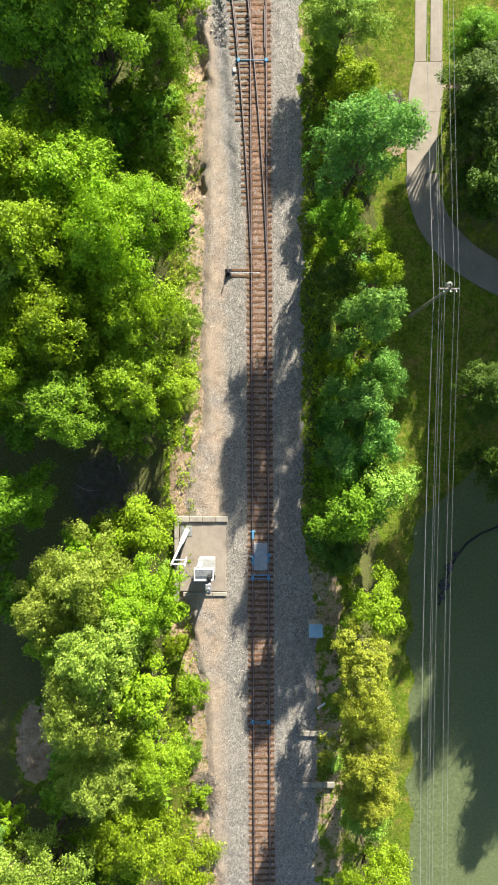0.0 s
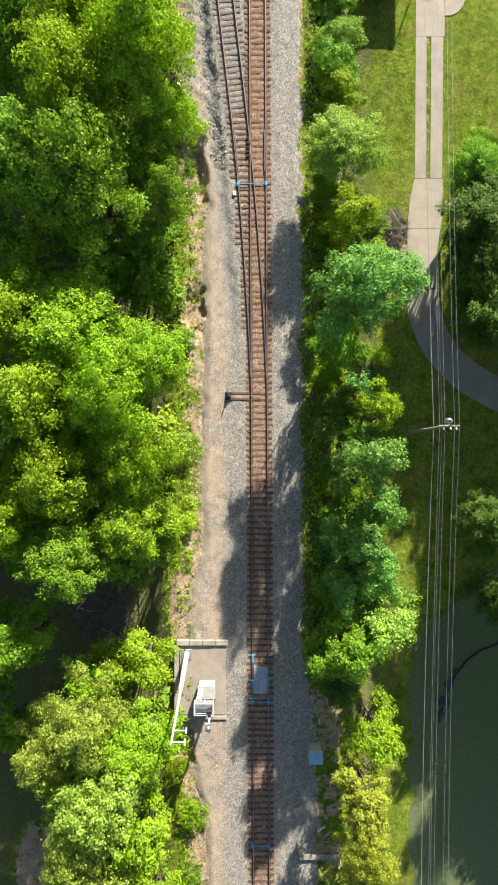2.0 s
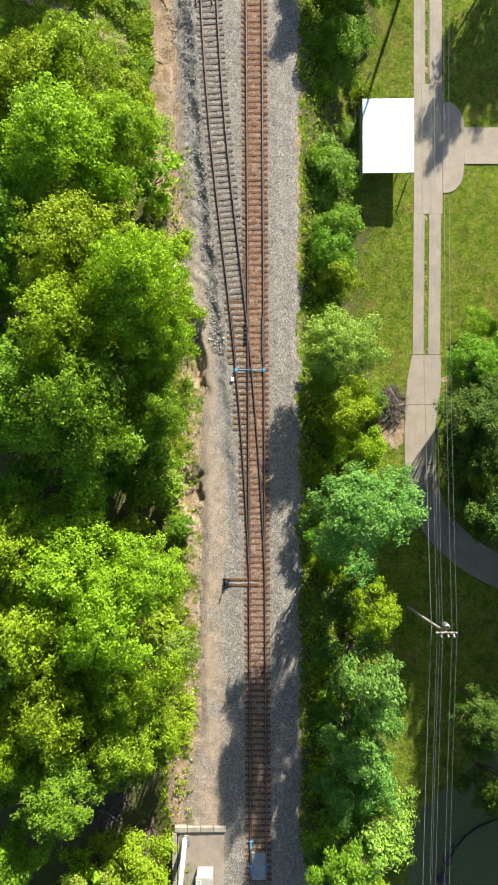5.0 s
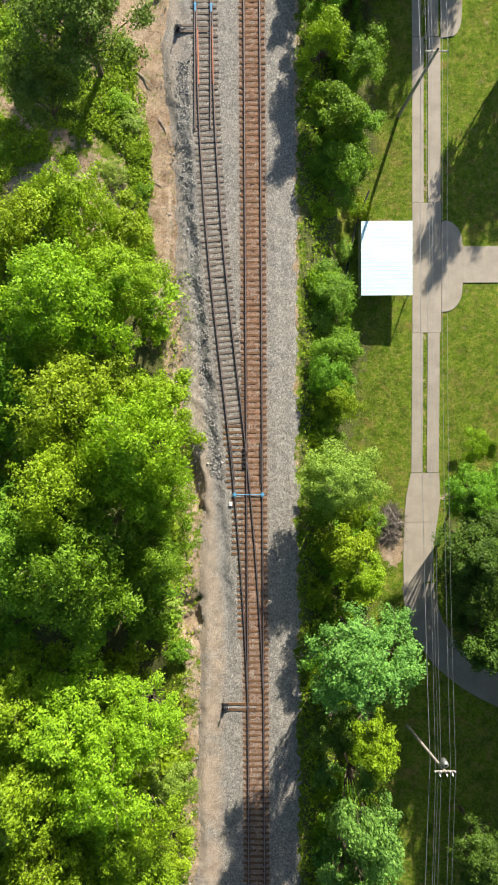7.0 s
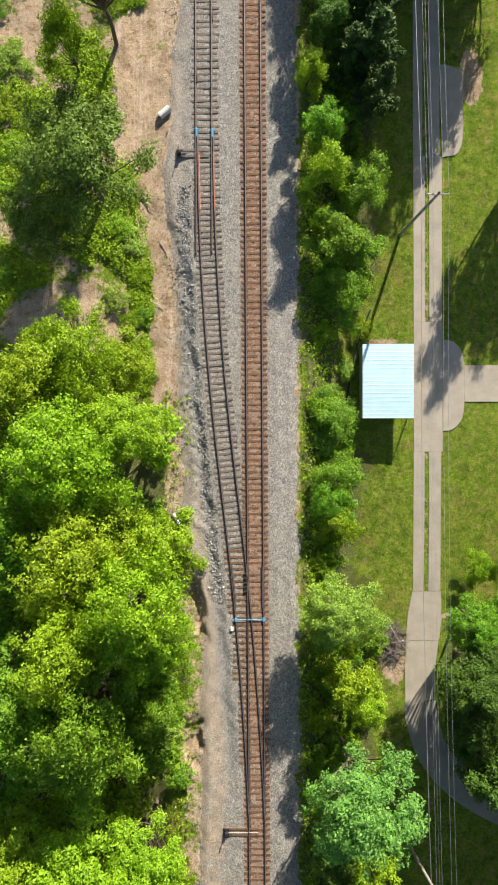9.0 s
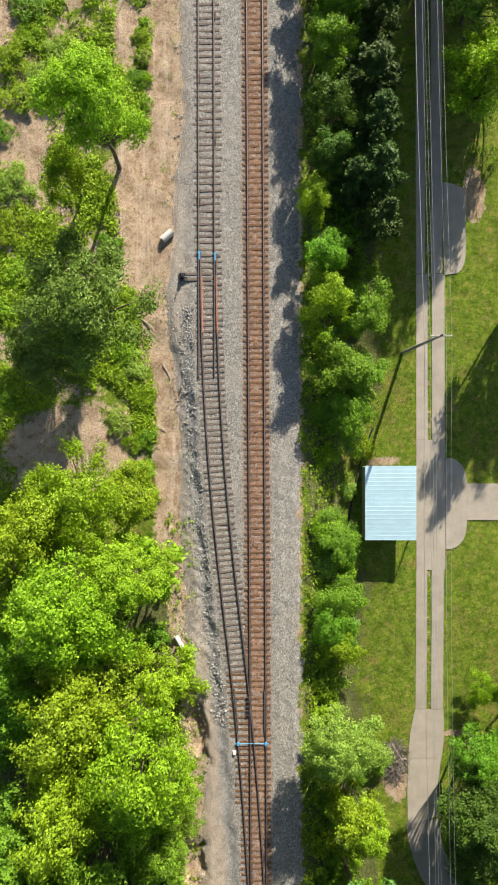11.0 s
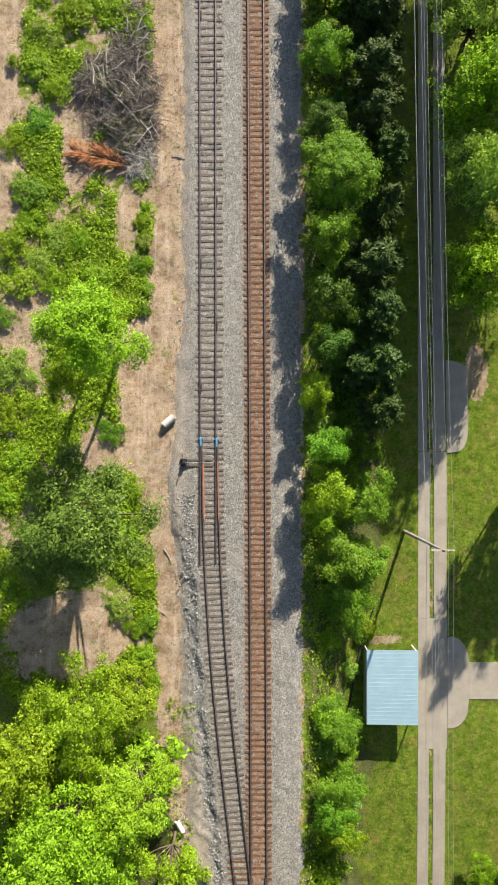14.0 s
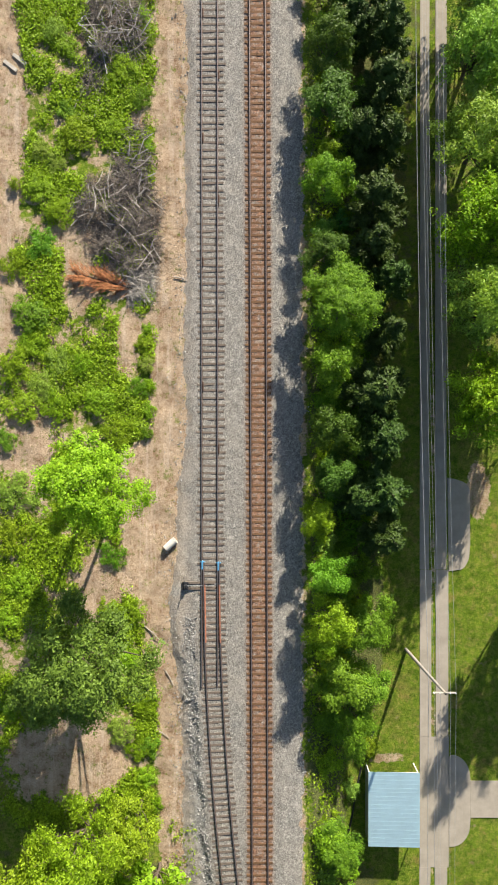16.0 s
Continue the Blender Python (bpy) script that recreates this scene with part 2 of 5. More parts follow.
OLDCONCRETE = concrete_material("dark_weathered_concrete", (0.19, 0.18, 0.165), (0.10, 0.095, 0.085))
STEEL = plain("galvanised_steel", (0.42, 0.43, 0.44), 0.45, 0.7)
WOODPOLE = plain("weathered_pole_wood", (0.33, 0.30, 0.265), 0.9, 0, 0.35)
PLANK = plain("weathered_plank", (0.44, 0.40, 0.34), 0.9, 0, 0.3)
BOXBLUE = plain("light_blue_painted_steel", (0.26, 0.44, 0.58), 0.4, 0.2, 0.15)
BOXGREY = plain("grey_painted_steel", (0.42, 0.41, 0.37), 0.5, 0.1, 0.2)
WIRE = plain("bare_aluminium_wire", (0.36, 0.37, 0.38), 0.5, 0.4)
STONE = plain("dark_wet_stone", (0.05, 0.052, 0.06), 0.7, 0, 0.4)


# ---------------------------------------------------------------- mesh helpers
def raw_mesh(name, verts, faces, material, attrs=None):
    me = bpy.data.meshes.new(name)
    verts = np.asarray(verts, dtype=np.float32).reshape(-1, 3)
    faces = np.asarray(faces, dtype=np.int32)
    k = faces.shape[1]
    me.vertices.add(len(verts))
    me.vertices.foreach_set("co", verts.ravel())
    me.loops.add(faces.size)
    me.loops.foreach_set("vertex_index", faces.ravel())
    me.polygons.add(len(faces))
    me.polygons.foreach_set("loop_start", np.arange(0, faces.size, k, dtype=np.int32))
    me.update(calc_edges=True)
    me.polygons.foreach_set("use_smooth", np.zeros(len(faces), dtype=bool))
    for key, val in (attrs or {}).items():
        me.attributes.new(key, "FLOAT", "POINT").data.foreach_set("value", np.asarray(val, dtype=np.float32).ravel())
    me.materials.append(material)
    return me


def smooth(me):
    me.polygons.foreach_set("use_smooth", np.ones(len(me.polygons), dtype=bool))
    return me


def bm_mesh(name, bm, material):
    me = bpy.data.meshes.new(name)
    bm.normal_update()
    bm.to_mesh(me)
    bm.free()
    me.materials.append(material)
    return me


def part(name, me, parent, label="", m=None):
    ob = new(name, me)
    ob.parent = parent
    if m is not None:
        ob.matrix_basis = m
    if label:
        tagged(ob, label)
    return ob


def thing(name, label, category, m=None, group="", kind=""):
    ob = new(name)
    ob.empty_display_size = 0.2
    if m is not None:
        ob.matrix_basis = m
    return tagged(ob, label, category, group, kind)


def box_into(bm, x0, x1, y0, y1, z0, z1, bevel=0.0):
    r = bmesh.ops.create_cube(bm, size=1, matrix=Matrix.Translation(((x0 + x1) / 2, (y0 + y1) / 2, (z0 + z1) / 2)) @ Matrix.Diagonal((x1 - x0, y1 - y0, z1 - z0, 1)))
    if bevel:
        es = list({e for v in r["verts"] for e in v.link_edges})
        bmesh.ops.bevel(bm, geom=es, offset=bevel, segments=1, affect="EDGES")


def box_mesh(name, dims, material, bevel=0.02):
    bm = bmesh.new()
    box_into(bm, *dims, bevel)
    return bm_mesh(name, bm, material)


def tube(points, radii, sides=6):
    """Vertices and quads of a tube along points."""
    p = np.asarray(points, float)
    r = np.broadcast_to(np.asarray(radii, float), (len(p),))
    d = np.gradient(p, axis=0)
    d /= np.linalg.norm(d, axis=1)[:, None] + 1e-9
    ref = np.where(np.abs(d[:, 2:3]) > 0.9, np.array([[1.0, 0, 0]]), np.array([[0, 0, 1.0]]))
    u = np.cross(d, ref)
    u /= np.linalg.norm(u, axis=1)[:, None]
    w = np.cross(d, u)
    a = np.arange(sides) * 2 * math.pi / sides
    v = p[:, None] + r[:, None, None] * (np.cos(a)[None, :, None] * u[:, None] + np.sin(a)[None, :, None] * w[:, None])
    i, j = np.meshgrid(np.arange(len(p) - 1), np.arange(sides), indexing="ij")
    k = (j + 1) % sides
    f = np.stack([i * sides + j, i * sides + k, (i + 1) * sides + k, (i + 1) * sides + j], -1).reshape(-1, 4)
    return v.reshape(-1, 3), f


def joined(pieces):
    vs, fs, n = [], [], 0
    for v, f in pieces:
        vs.append(v)
        fs.append(np.asarray(f) + n)
        n += len(v)
    return np.concatenate(vs), np.concatenate(fs)


def tube_mesh(name, points, radii, material, sides=8):
    return smooth(raw_mesh(name, *tube(points, radii, sides), material))


def sweep(name, profile, path, material):
    """A closed profile (sideways, up) drawn along a path that runs mainly in y."""
    p = np.asarray(path, float)
    d = np.gradient(p, axis=0)
    side = np.stack([d[:, 1], -d[:, 0], 0 * d[:, 0]], 1)
    side /= np.linalg.norm(side, axis=1)[:, None]
    pr = np.asarray(profile, float)
    v = p[:, None] + pr[None, :, :1] * side[:, None] + pr[None, :, 1:] * np.array([0, 0, 1.0])
    n, k = len(p), len(pr)
    i, j = np.meshgrid(np.arange(n - 1), np.arange(k), indexing="ij")
    q = (j + 1) % k
    f = np.stack([i * k + j, (i + 1) * k + j, (i + 1) * k + q, i * k + q], -1).reshape(-1, 4)
    return raw_mesh(name, v.reshape(-1, 3), f, material)


def keys(y, pairs):
    return np.interp(y, [a for a, b in pairs], [b for a, b in pairs])


def step(a, b, v):
    t = np.clip((v - a) / (b - a), 0, 1)
    return t * t * (3 - 2 * t)


def fnoise(x, y, s, seed=0.0):
    """A cheap smooth noise of sines, about -1 to 1."""
    a = np.sin(x * s + 1.3 * seed) * np.cos(y * s * 1.13 + 2.1 * seed)
    b = np.sin((x * 0.7 + y * 0.9) * s * 1.9 + 0.7 + seed) * 0.6
    c = np.cos((x * 1.1 - y * 0.8) * s * 3.7 + 1.9 * seed) * 0.35
    return (a + b + c) / 1.6


# ---------------------------------------------------------------- the plan
Y0, Y1 = -75.0, 175.0
SIDING = [(17, 0.97), (20.6, 0.83), (26, 0.53), (31.4, 0.16), (36.8, -0.29), (42, -0.82), (47.6, -1.47), (52, -2.0), (57, -2.54), (61.6, -2.97),
          (67, -3.35), (74, -3.73), (83, -3.90), (99, -3.95), (137, -4.01), (175, -4.05)]
BED_LEFT = [(-75, -3.0), (-45, -3.2), (-33, -4.3), (-25, -4.6), (-17, -5.9), (-5, -6.2), (2, -4.9), (18, -4.7), (34, -4.5), (41, -5.4), (47, -6.8),
            (54, -6.9), (61, -7.1), (67, -7.3), (72, -7.6), (80, -8.3), (94, -6.95), (137, -6.8), (175, -6.8)]
PATH_LEFT = [(44, -6.2), (53, -8.6), (61, -8.9), (72, -9.2), (78, -10.6), (83, -12.5), (92, -13.0), (97, -9.6), (137, -9.4), (175, -9.4)]
GAUGE = 0.7535
PITS = ((-5.5, 24.9), (-4.9, 37.3), (-6.3, -17.6))  # washed-out hollows beside the bed
BARE = ((-14.5, 80.5, 2.6, 4.2), (-17.5, 64.5, 6.5, 4.6), (-21.5, 94.5, 3.0, 5.0), (-23.5, 125, 2.0, 14.0), (-20.8, -29.3, 2.0, 4.0), (-6.7, -3.6, 1.0, 3.8),
        (-16, 115, 3.2, 3.0), (-11.8, 104.5, 1.4, 4.0), (-16.5, 110.5, 2.0, 4.0), (14.8, 31, 1.3, 2.2), (13.6, 63.2, 1.8, 0.6), (8.0, 60.5, 1.1, 3.2),
        (21, 36, 1.4, 0.5), (22.5, 90, 1.2, 3.0), (-24, 108, 3, 6))  # bare earth: centre and half sizes


def main_x(y):
    return 1.05 - 0.0047 * y


def siding_x(y):
    y = np.asarray(y, float)
    return np.mean([keys(y + d, SIDING) for d in (-3, -1.5, 0, 1.5, 3)], axis=0)


def ground_z(x, y):
    x, y = np.asarray(x, float), np.asarray(y, float)
    low = -3.0 - 0.7 * step(55, 28, y)
    shelf = step(-6, -14, y)
    right = step(5.0 + 3.2 * shelf, 10.5 + 2.0 * shelf, x) * low
    left = -1.6 * step(-6.6, -10.0, x) * step(50, 40, y) * (1 - 0.3 * step(-22, -30, y))
    bank = 0.4 * step(-9.5, -12.5, x) * step(60, 75, y)
    rough = 0.10 * fnoise(x, y, 0.9) + 0.05 * fnoise(x, y, 3.1, 2)
    for cx, cy in PITS:
        rough = rough - 0.9 * step(1.15, 0.55, np.hypot((x - cx) / 1.35, (y - cy) / 2.5) + 0.35 * fnoise(x, y, 1.7, cy))
    rough = rough - (0.26 * step(18, 24, y) * step(82, 74, y) + 0.20 * step(40, 47, y) * step(78, 68, y)) * step(-0.4, -1.8, x) * step(-15, -11, x)
    calm = np.where(x > 13.5, 0.12, 1.0)
    far = 6 * step(60, 400, np.abs(x)) * (0.5 + 0.5 * fnoise(x, y, 0.01, 3))
    return -0.28 + right + left + bank + rough * calm + far


def shoulder(x, y):
    """How far the bed falls away beside the ends of the siding's ties."""
    amp = 0.26 * step(19, 27, y) + 0.20 * step(40, 47, y) * step(77, 68, y) - 0.14 * step(68, 77, y)
    side = x - siding_x(y) + 0.22 * fnoise(x * 0, y, 0.8, 4) + 0.10 * fnoise(x, y, 2.2, 6)
    return amp * step(-1.45, -2.45, side)


def gz(x, y):
    return float(ground_z(x, y))


def blob(x, y, cx, cy, rx, ry):
    return step(1.25, 0.75, np.hypot((x - cx) / rx, (y - cy) / ry))


def build_ground():
    near = lambda a, b, s: np.arange(a, b + 1e-6, s)
    out = np.array([40, 55, 80, 130, 220, 400, 800, 1600, 3000.0])
    xs = np.concatenate([-out[::-1], near(-32, 32, 0.5), out])
    ys = np.concatenate([50 - out[::-1] - 90, near(-70, 170, 0.5), 50 + out + 100])
    X, Y = np.meshgrid(xs, ys, indexing="ij")
    Z = ground_z(X, Y)
    bl, pl = keys(Y, BED_LEFT), keys(Y, PATH_LEFT)
    earth = step(pl - 0.7, pl + 0.3, X) * step(6, 4, X) * step(42, 50, Y)
    earth = np.maximum(earth, step(bl - 2.2, bl - 0.6, X) * step(6, 4, X) * (0.95 - 0.35 * step(52, 40, Y)))
    for cx, cy, rx, ry in BARE:
        earth = np.maximum(earth, blob(X, Y, cx, cy, rx, ry) * 0.85)
    earth = np.maximum(earth, 0.46 * step(-9, -10, X) * step(56, 62, Y))
    earth = np.maximum(earth, 0.5 * step(4.5, 5.5, X) * step(10.2, 8.6, X) * step(-7, -12, Y))
    earth = np.maximum(earth, 0.3 * step(17.7, 17.9, X) * step(18.4, 18.2, X) * step(38, 39, Y))
    for cx, cy in PITS:
        earth = np.maximum(earth, blob(X, Y, cx, cy, 1.3, 2.4))
    litter = np.maximum(step(-6.5, -9, X) * step(58, 50, Y), step(5.0, 6.0, X) * step(14.0, 12.0, X) * (1 - 0.8 * blob(X, Y, 12.5, 60, 3.6, 8)) * (1 - 0.6 * blob(X, Y, 13.5, 44, 3, 8)))
    litter = np.maximum(litter, 0.45 * step(13.0, 14.5, X) * step(101, 106, Y)) * (1 - blob(X, Y, -20.8, -29.3, 2.4, 4.4))
    litter = litter * (1 - 0.75 * step(4.5, 5.5, X) * step(10.2, 9.0, X) * step(-7, -12, Y))
    litter = litter * step(-45, -27, X) * (1 - 0.9 * blob(X, Y, -6.7, -3.6, 1.3, 4.2))
    earth = earth * step(-50, -30, X)
    litter = np.maximum(litter * 0.85, 0.5 * step(19, 20.5, X) * step(35, 33, Y) * step(12, 18, Y))
    field = step(15.6, 17.0, X + 0.5 * fnoise(X, Y, 0.8, 6)) * step(-6.0 , -10.0, Y - 0.9 * (X - 17))
    i, j = np.meshgrid(np.arange(len(xs) - 1), np.arange(len(ys) - 1), indexing="ij")
    n = len(ys)
    f = np.stack([i * n + j, (i + 1) * n + j, (i + 1) * n + j + 1, i * n + j + 1], -1).reshape(-1, 4)
    me = smooth(raw_mesh("ground", np.stack([X, Y, Z], -1), f, GROUND, {"earth": earth, "litter": litter, "field": field}))
    tagged(new("ground", me), "grassy ground with bare brown earth patches and leaf litter", "ground", kind="structure")


def build_ballast():
    ys = np.arange(Y0, Y1, 0.27)
    us = np.linspace(0, 1, 84)
    U, Y = np.meshgrid(us, ys, indexing="ij")
    lo = keys(Y, BED_LEFT) + 0.25 * fnoise(Y, Y * 0, 0.4) + 0.07 * fnoise(Y, Y * 0, 2.3, 3) + 0.05 * fnoise(Y, Y * 0, 6.1, 5)
    hi = 5.55 + 1.3 * step(-8, -16, Y) - 0.003 * Y + 0.25 * fnoise(Y, Y * 0, 0.7, 4) + 0.12 * fnoise(Y, Y * 0, 3.0, 1)
    X = lo + (hi - lo) * U
    edge = np.minimum((X - lo) / (1 + 0.6 * step(42, 48, Y) * step(80, 70, Y)), (hi - X) * 0.8)
    bottom = ground_z(X, Y)
    top = -0.035 + 0.025 * fnoise(X, Y, 2.3) + 0.02 * fnoise(X, Y, 6.1, 3)
    # a ridge of loose stone beside the siding
    top = top - 0.10 * step(2.0, 3.2, X - main_x(Y)) - shoulder(X, Y)
    top = top + 0.03 * step(0.75, 0.6, np.abs(X - main_x(Y)))
    rub = step(-1.5, -2.0, X - siding_x(Y)) * (0.35 + 0.65 * step(-4.2, -3.0, X - siding_x(Y))) * (0.12 * step(20, 26, Y) + 0.88 * step(40, 46, Y)) * step(83, 70, Y)
    top = top + rub * (0.16 * fnoise(X, Y, 1.7, 5) * fnoise(X, Y, 0.6, 2) + 0.12 * np.abs(fnoise(X + 0.4 * fnoise(X, Y, 1.1, 9), Y, 2.6, 4)) + 0.09 * fnoise(X + 0.3 * fnoise(X, Y, 2.0, 7), Y, 4.3, 8))
    Z = bottom - 0.06 + (top - bottom + 0.06) * step(0, 1.1, edge)
    rust = step(1.55, 0.85, np.abs(X - main_x(Y))) * (0.75 + 0.25 * step(0, 60, Y))
    side = X - siding_x(Y)
    dust = np.clip(step(-1.6, -3.2, X) * step(30, 18, Y) + step(-2.3, -3.1, side) * step(18, 24, Y) * step(60, 30, Y) + 0.35 * step(-5.0, -7.0, X) + 0.12, 0, 1)
    dust = np.maximum(dust, step(1.0, 0.0, X - lo + 0.5 * fnoise(X, Y, 1.4, 3)))
    packed = step(-2.5, -3.3, side + 0.3 * fnoise(X, Y, 0.9, 7)) * step(20, 28, Y) * step(86, 74, Y)
    packed = np.maximum(packed, 0.8 * step(1.5, 0.1, X - lo + 0.6 * fnoise(X, Y, 0.8, 5)) * step(-30, -20, Y))
    # band of darker stone down the shoulder beside the siding
    dark_stone = step(-1.45, -2.0, side) * step(-3.5, -2.5, side) * step(20, 27, Y) * step(84, 66, Y)
    i, j = np.meshgrid(np.arange(len(us) - 1), np.arange(len(ys) - 1), indexing="ij")
    n = len(ys)
    f = np.stack([i * n + j, (i + 1) * n + j, (i + 1) * n + j + 1, i * n + j + 1], -1).reshape(-1, 4)
    me = smooth(raw_mesh("ballast", np.stack([X, Y, Z], -1), f, BALLAST, {"rust": rust, "dust": dust, "packed": packed, "dark_stone": dark_stone}))
    tagged(new("ballast", me), "grey crushed-stone track ballast stained rust brown between the rails", "ballast", kind="structure")
    # loose stones
    rng = np.random.default_rng(5)
    n = 4000
    y = rng.uniform(-48, 142, n)
    lo, hi = keys(y, BED_LEFT), 5.5
    x = lo + (hi - lo) * rng.uniform(-0.02, 1.02, n)
    # a spill of stones over the edge of the dirt
    m = 1500
    y2 = rng.uniform(-40, 142, m)
    y3 = rng.uniform(38, 78, 3000)
    x3 = siding_x(y3) - 1.5 - 0.45 * np.abs(rng.normal(size=3000)) - 0.7 * rng.random(3000)
    x = np.concatenate([x, keys(y2, BED_LEFT) + 0.5 - np.abs(rng.normal(size=m)) * 0.7, x3])
    y = np.concatenate([y, y2, y3])
    heap = np.concatenate([np.zeros(n + m, bool), np.ones(3000, bool)])
    clear = (np.abs(x - main_x(y)) > 1.35) & ((np.abs(x - siding_x(y)) > 1.35) | (y < 17))
    x, y, heap = x[clear], y[clear], heap[clear]
    s = rng.uniform(0.035, 0.085, len(x)) * (1 + 0.7 * (rng.random(len(x)) < 0.06)) * np.where(heap, 1.1, 1.0)
    oct_v = np.array([[1, 0, 0], [0, 1, 0], [-1, 0, 0], [0, -1, 0], [0, 0, 0.8], [0, 0, -0.8]])
    oct_f = np.array([[0, 1, 4], [1, 2, 4], [2, 3, 4], [3, 0, 4], [1, 0, 5], [2, 1, 5], [3, 2, 5], [0, 3, 5]])
    jit = rng.uniform(0.6, 1.3, (len(x), 6, 1))
    v = oct_v[None] * jit * s[:, None, None]
    a = rng.uniform(0, 6.28, len(x))
    ca, sa = np.cos(a)[:, None], np.sin(a)[:, None]
    v = np.stack([v[..., 0] * ca - v[..., 1] * sa, v[..., 0] * sa + v[..., 1] * ca, v[..., 2]], -1)
    zz = np.where(np.abs(x) < 99, np.where(heap, 0.015, -0.08) - 0.1 * step(2.0, 3.2, x - main_x(y)) - shoulder(x, y), 0)
    spill = (x < keys(y, BED_LEFT) + 0.35) & ~heap
    zz = np.where(spill, ground_z(x, y) + 0.02, zz)
    v += np.stack([x, y, zz], -1)[:, None]
    f = (oct_f[None] + 6 * np.arange(len(x))[:, None, None]).reshape(-1, 3)
    st = Nodes("loose_stone", 0.95)
    st.color(st.ramp(st.island(), (0.0, (0.10, 0.098, 0.095)), (0.6, (0.27, 0.262, 0.248)), (1.0, (0.45, 0.43, 0.40))))
    tagged(new("loose_stones", raw_mesh("loose_stones", v.reshape(-1, 3), f, st.m)), "loose grey crushed stones lying on the ballast", "stones", kind="stuff")


# ---------------------------------------------------------------- railway
RAIL_FOOT = [(-0.075, 0.0), (0.075, 0.0), (0.07, 0.02), (0.015, 0.035), (0.012, 0.12), (0.034, 0.135), (-0.034, 0.135), (-0.012, 0.12), (-0.015, 0.035), (-0.07, 0.02)]
RAIL_HEAD = [(-0.036, 0.135), (0.036, 0.135), (0.038, 0.165), (0.028, 0.178), (-0.028, 0.178), (-0.038, 0.165)]


def rail(parent, xs, ys, label="", foot=None, z=0.03):
    path = np.stack([xs, ys, np.full(len(ys), z)], 1)
    web = part("rail", sweep("rail", RAIL_FOOT, path, foot or RAIL), parent, label)
    part("rail_head", sweep("rail_head", RAIL_HEAD, path, foot or HEAD), web, "" if foot else "worn lighter running surface")
    return web


def tie_meshes(material, half, seed):
    out = []
    rng = random.Random(seed)
    for k in range(5):
        bm = bmesh.new()
        box_into(bm, -half, half, -0.115, 0.115, -0.17, 0.0, 0.015)
        for v in bm.verts:
            v.co += Vector((rng.uniform(-0.03, 0.03), rng.uniform(-0.012, 0.012), rng.uniform(-0.008, 0.004)))
        out.append(bm_mesh("tie", bm, material))
    return out


def plate_mesh():
    return box_mesh("tie_plate", (-0.09, 0.09, -0.10, 0.10, 0, 0.014), RAIL, 0.004)


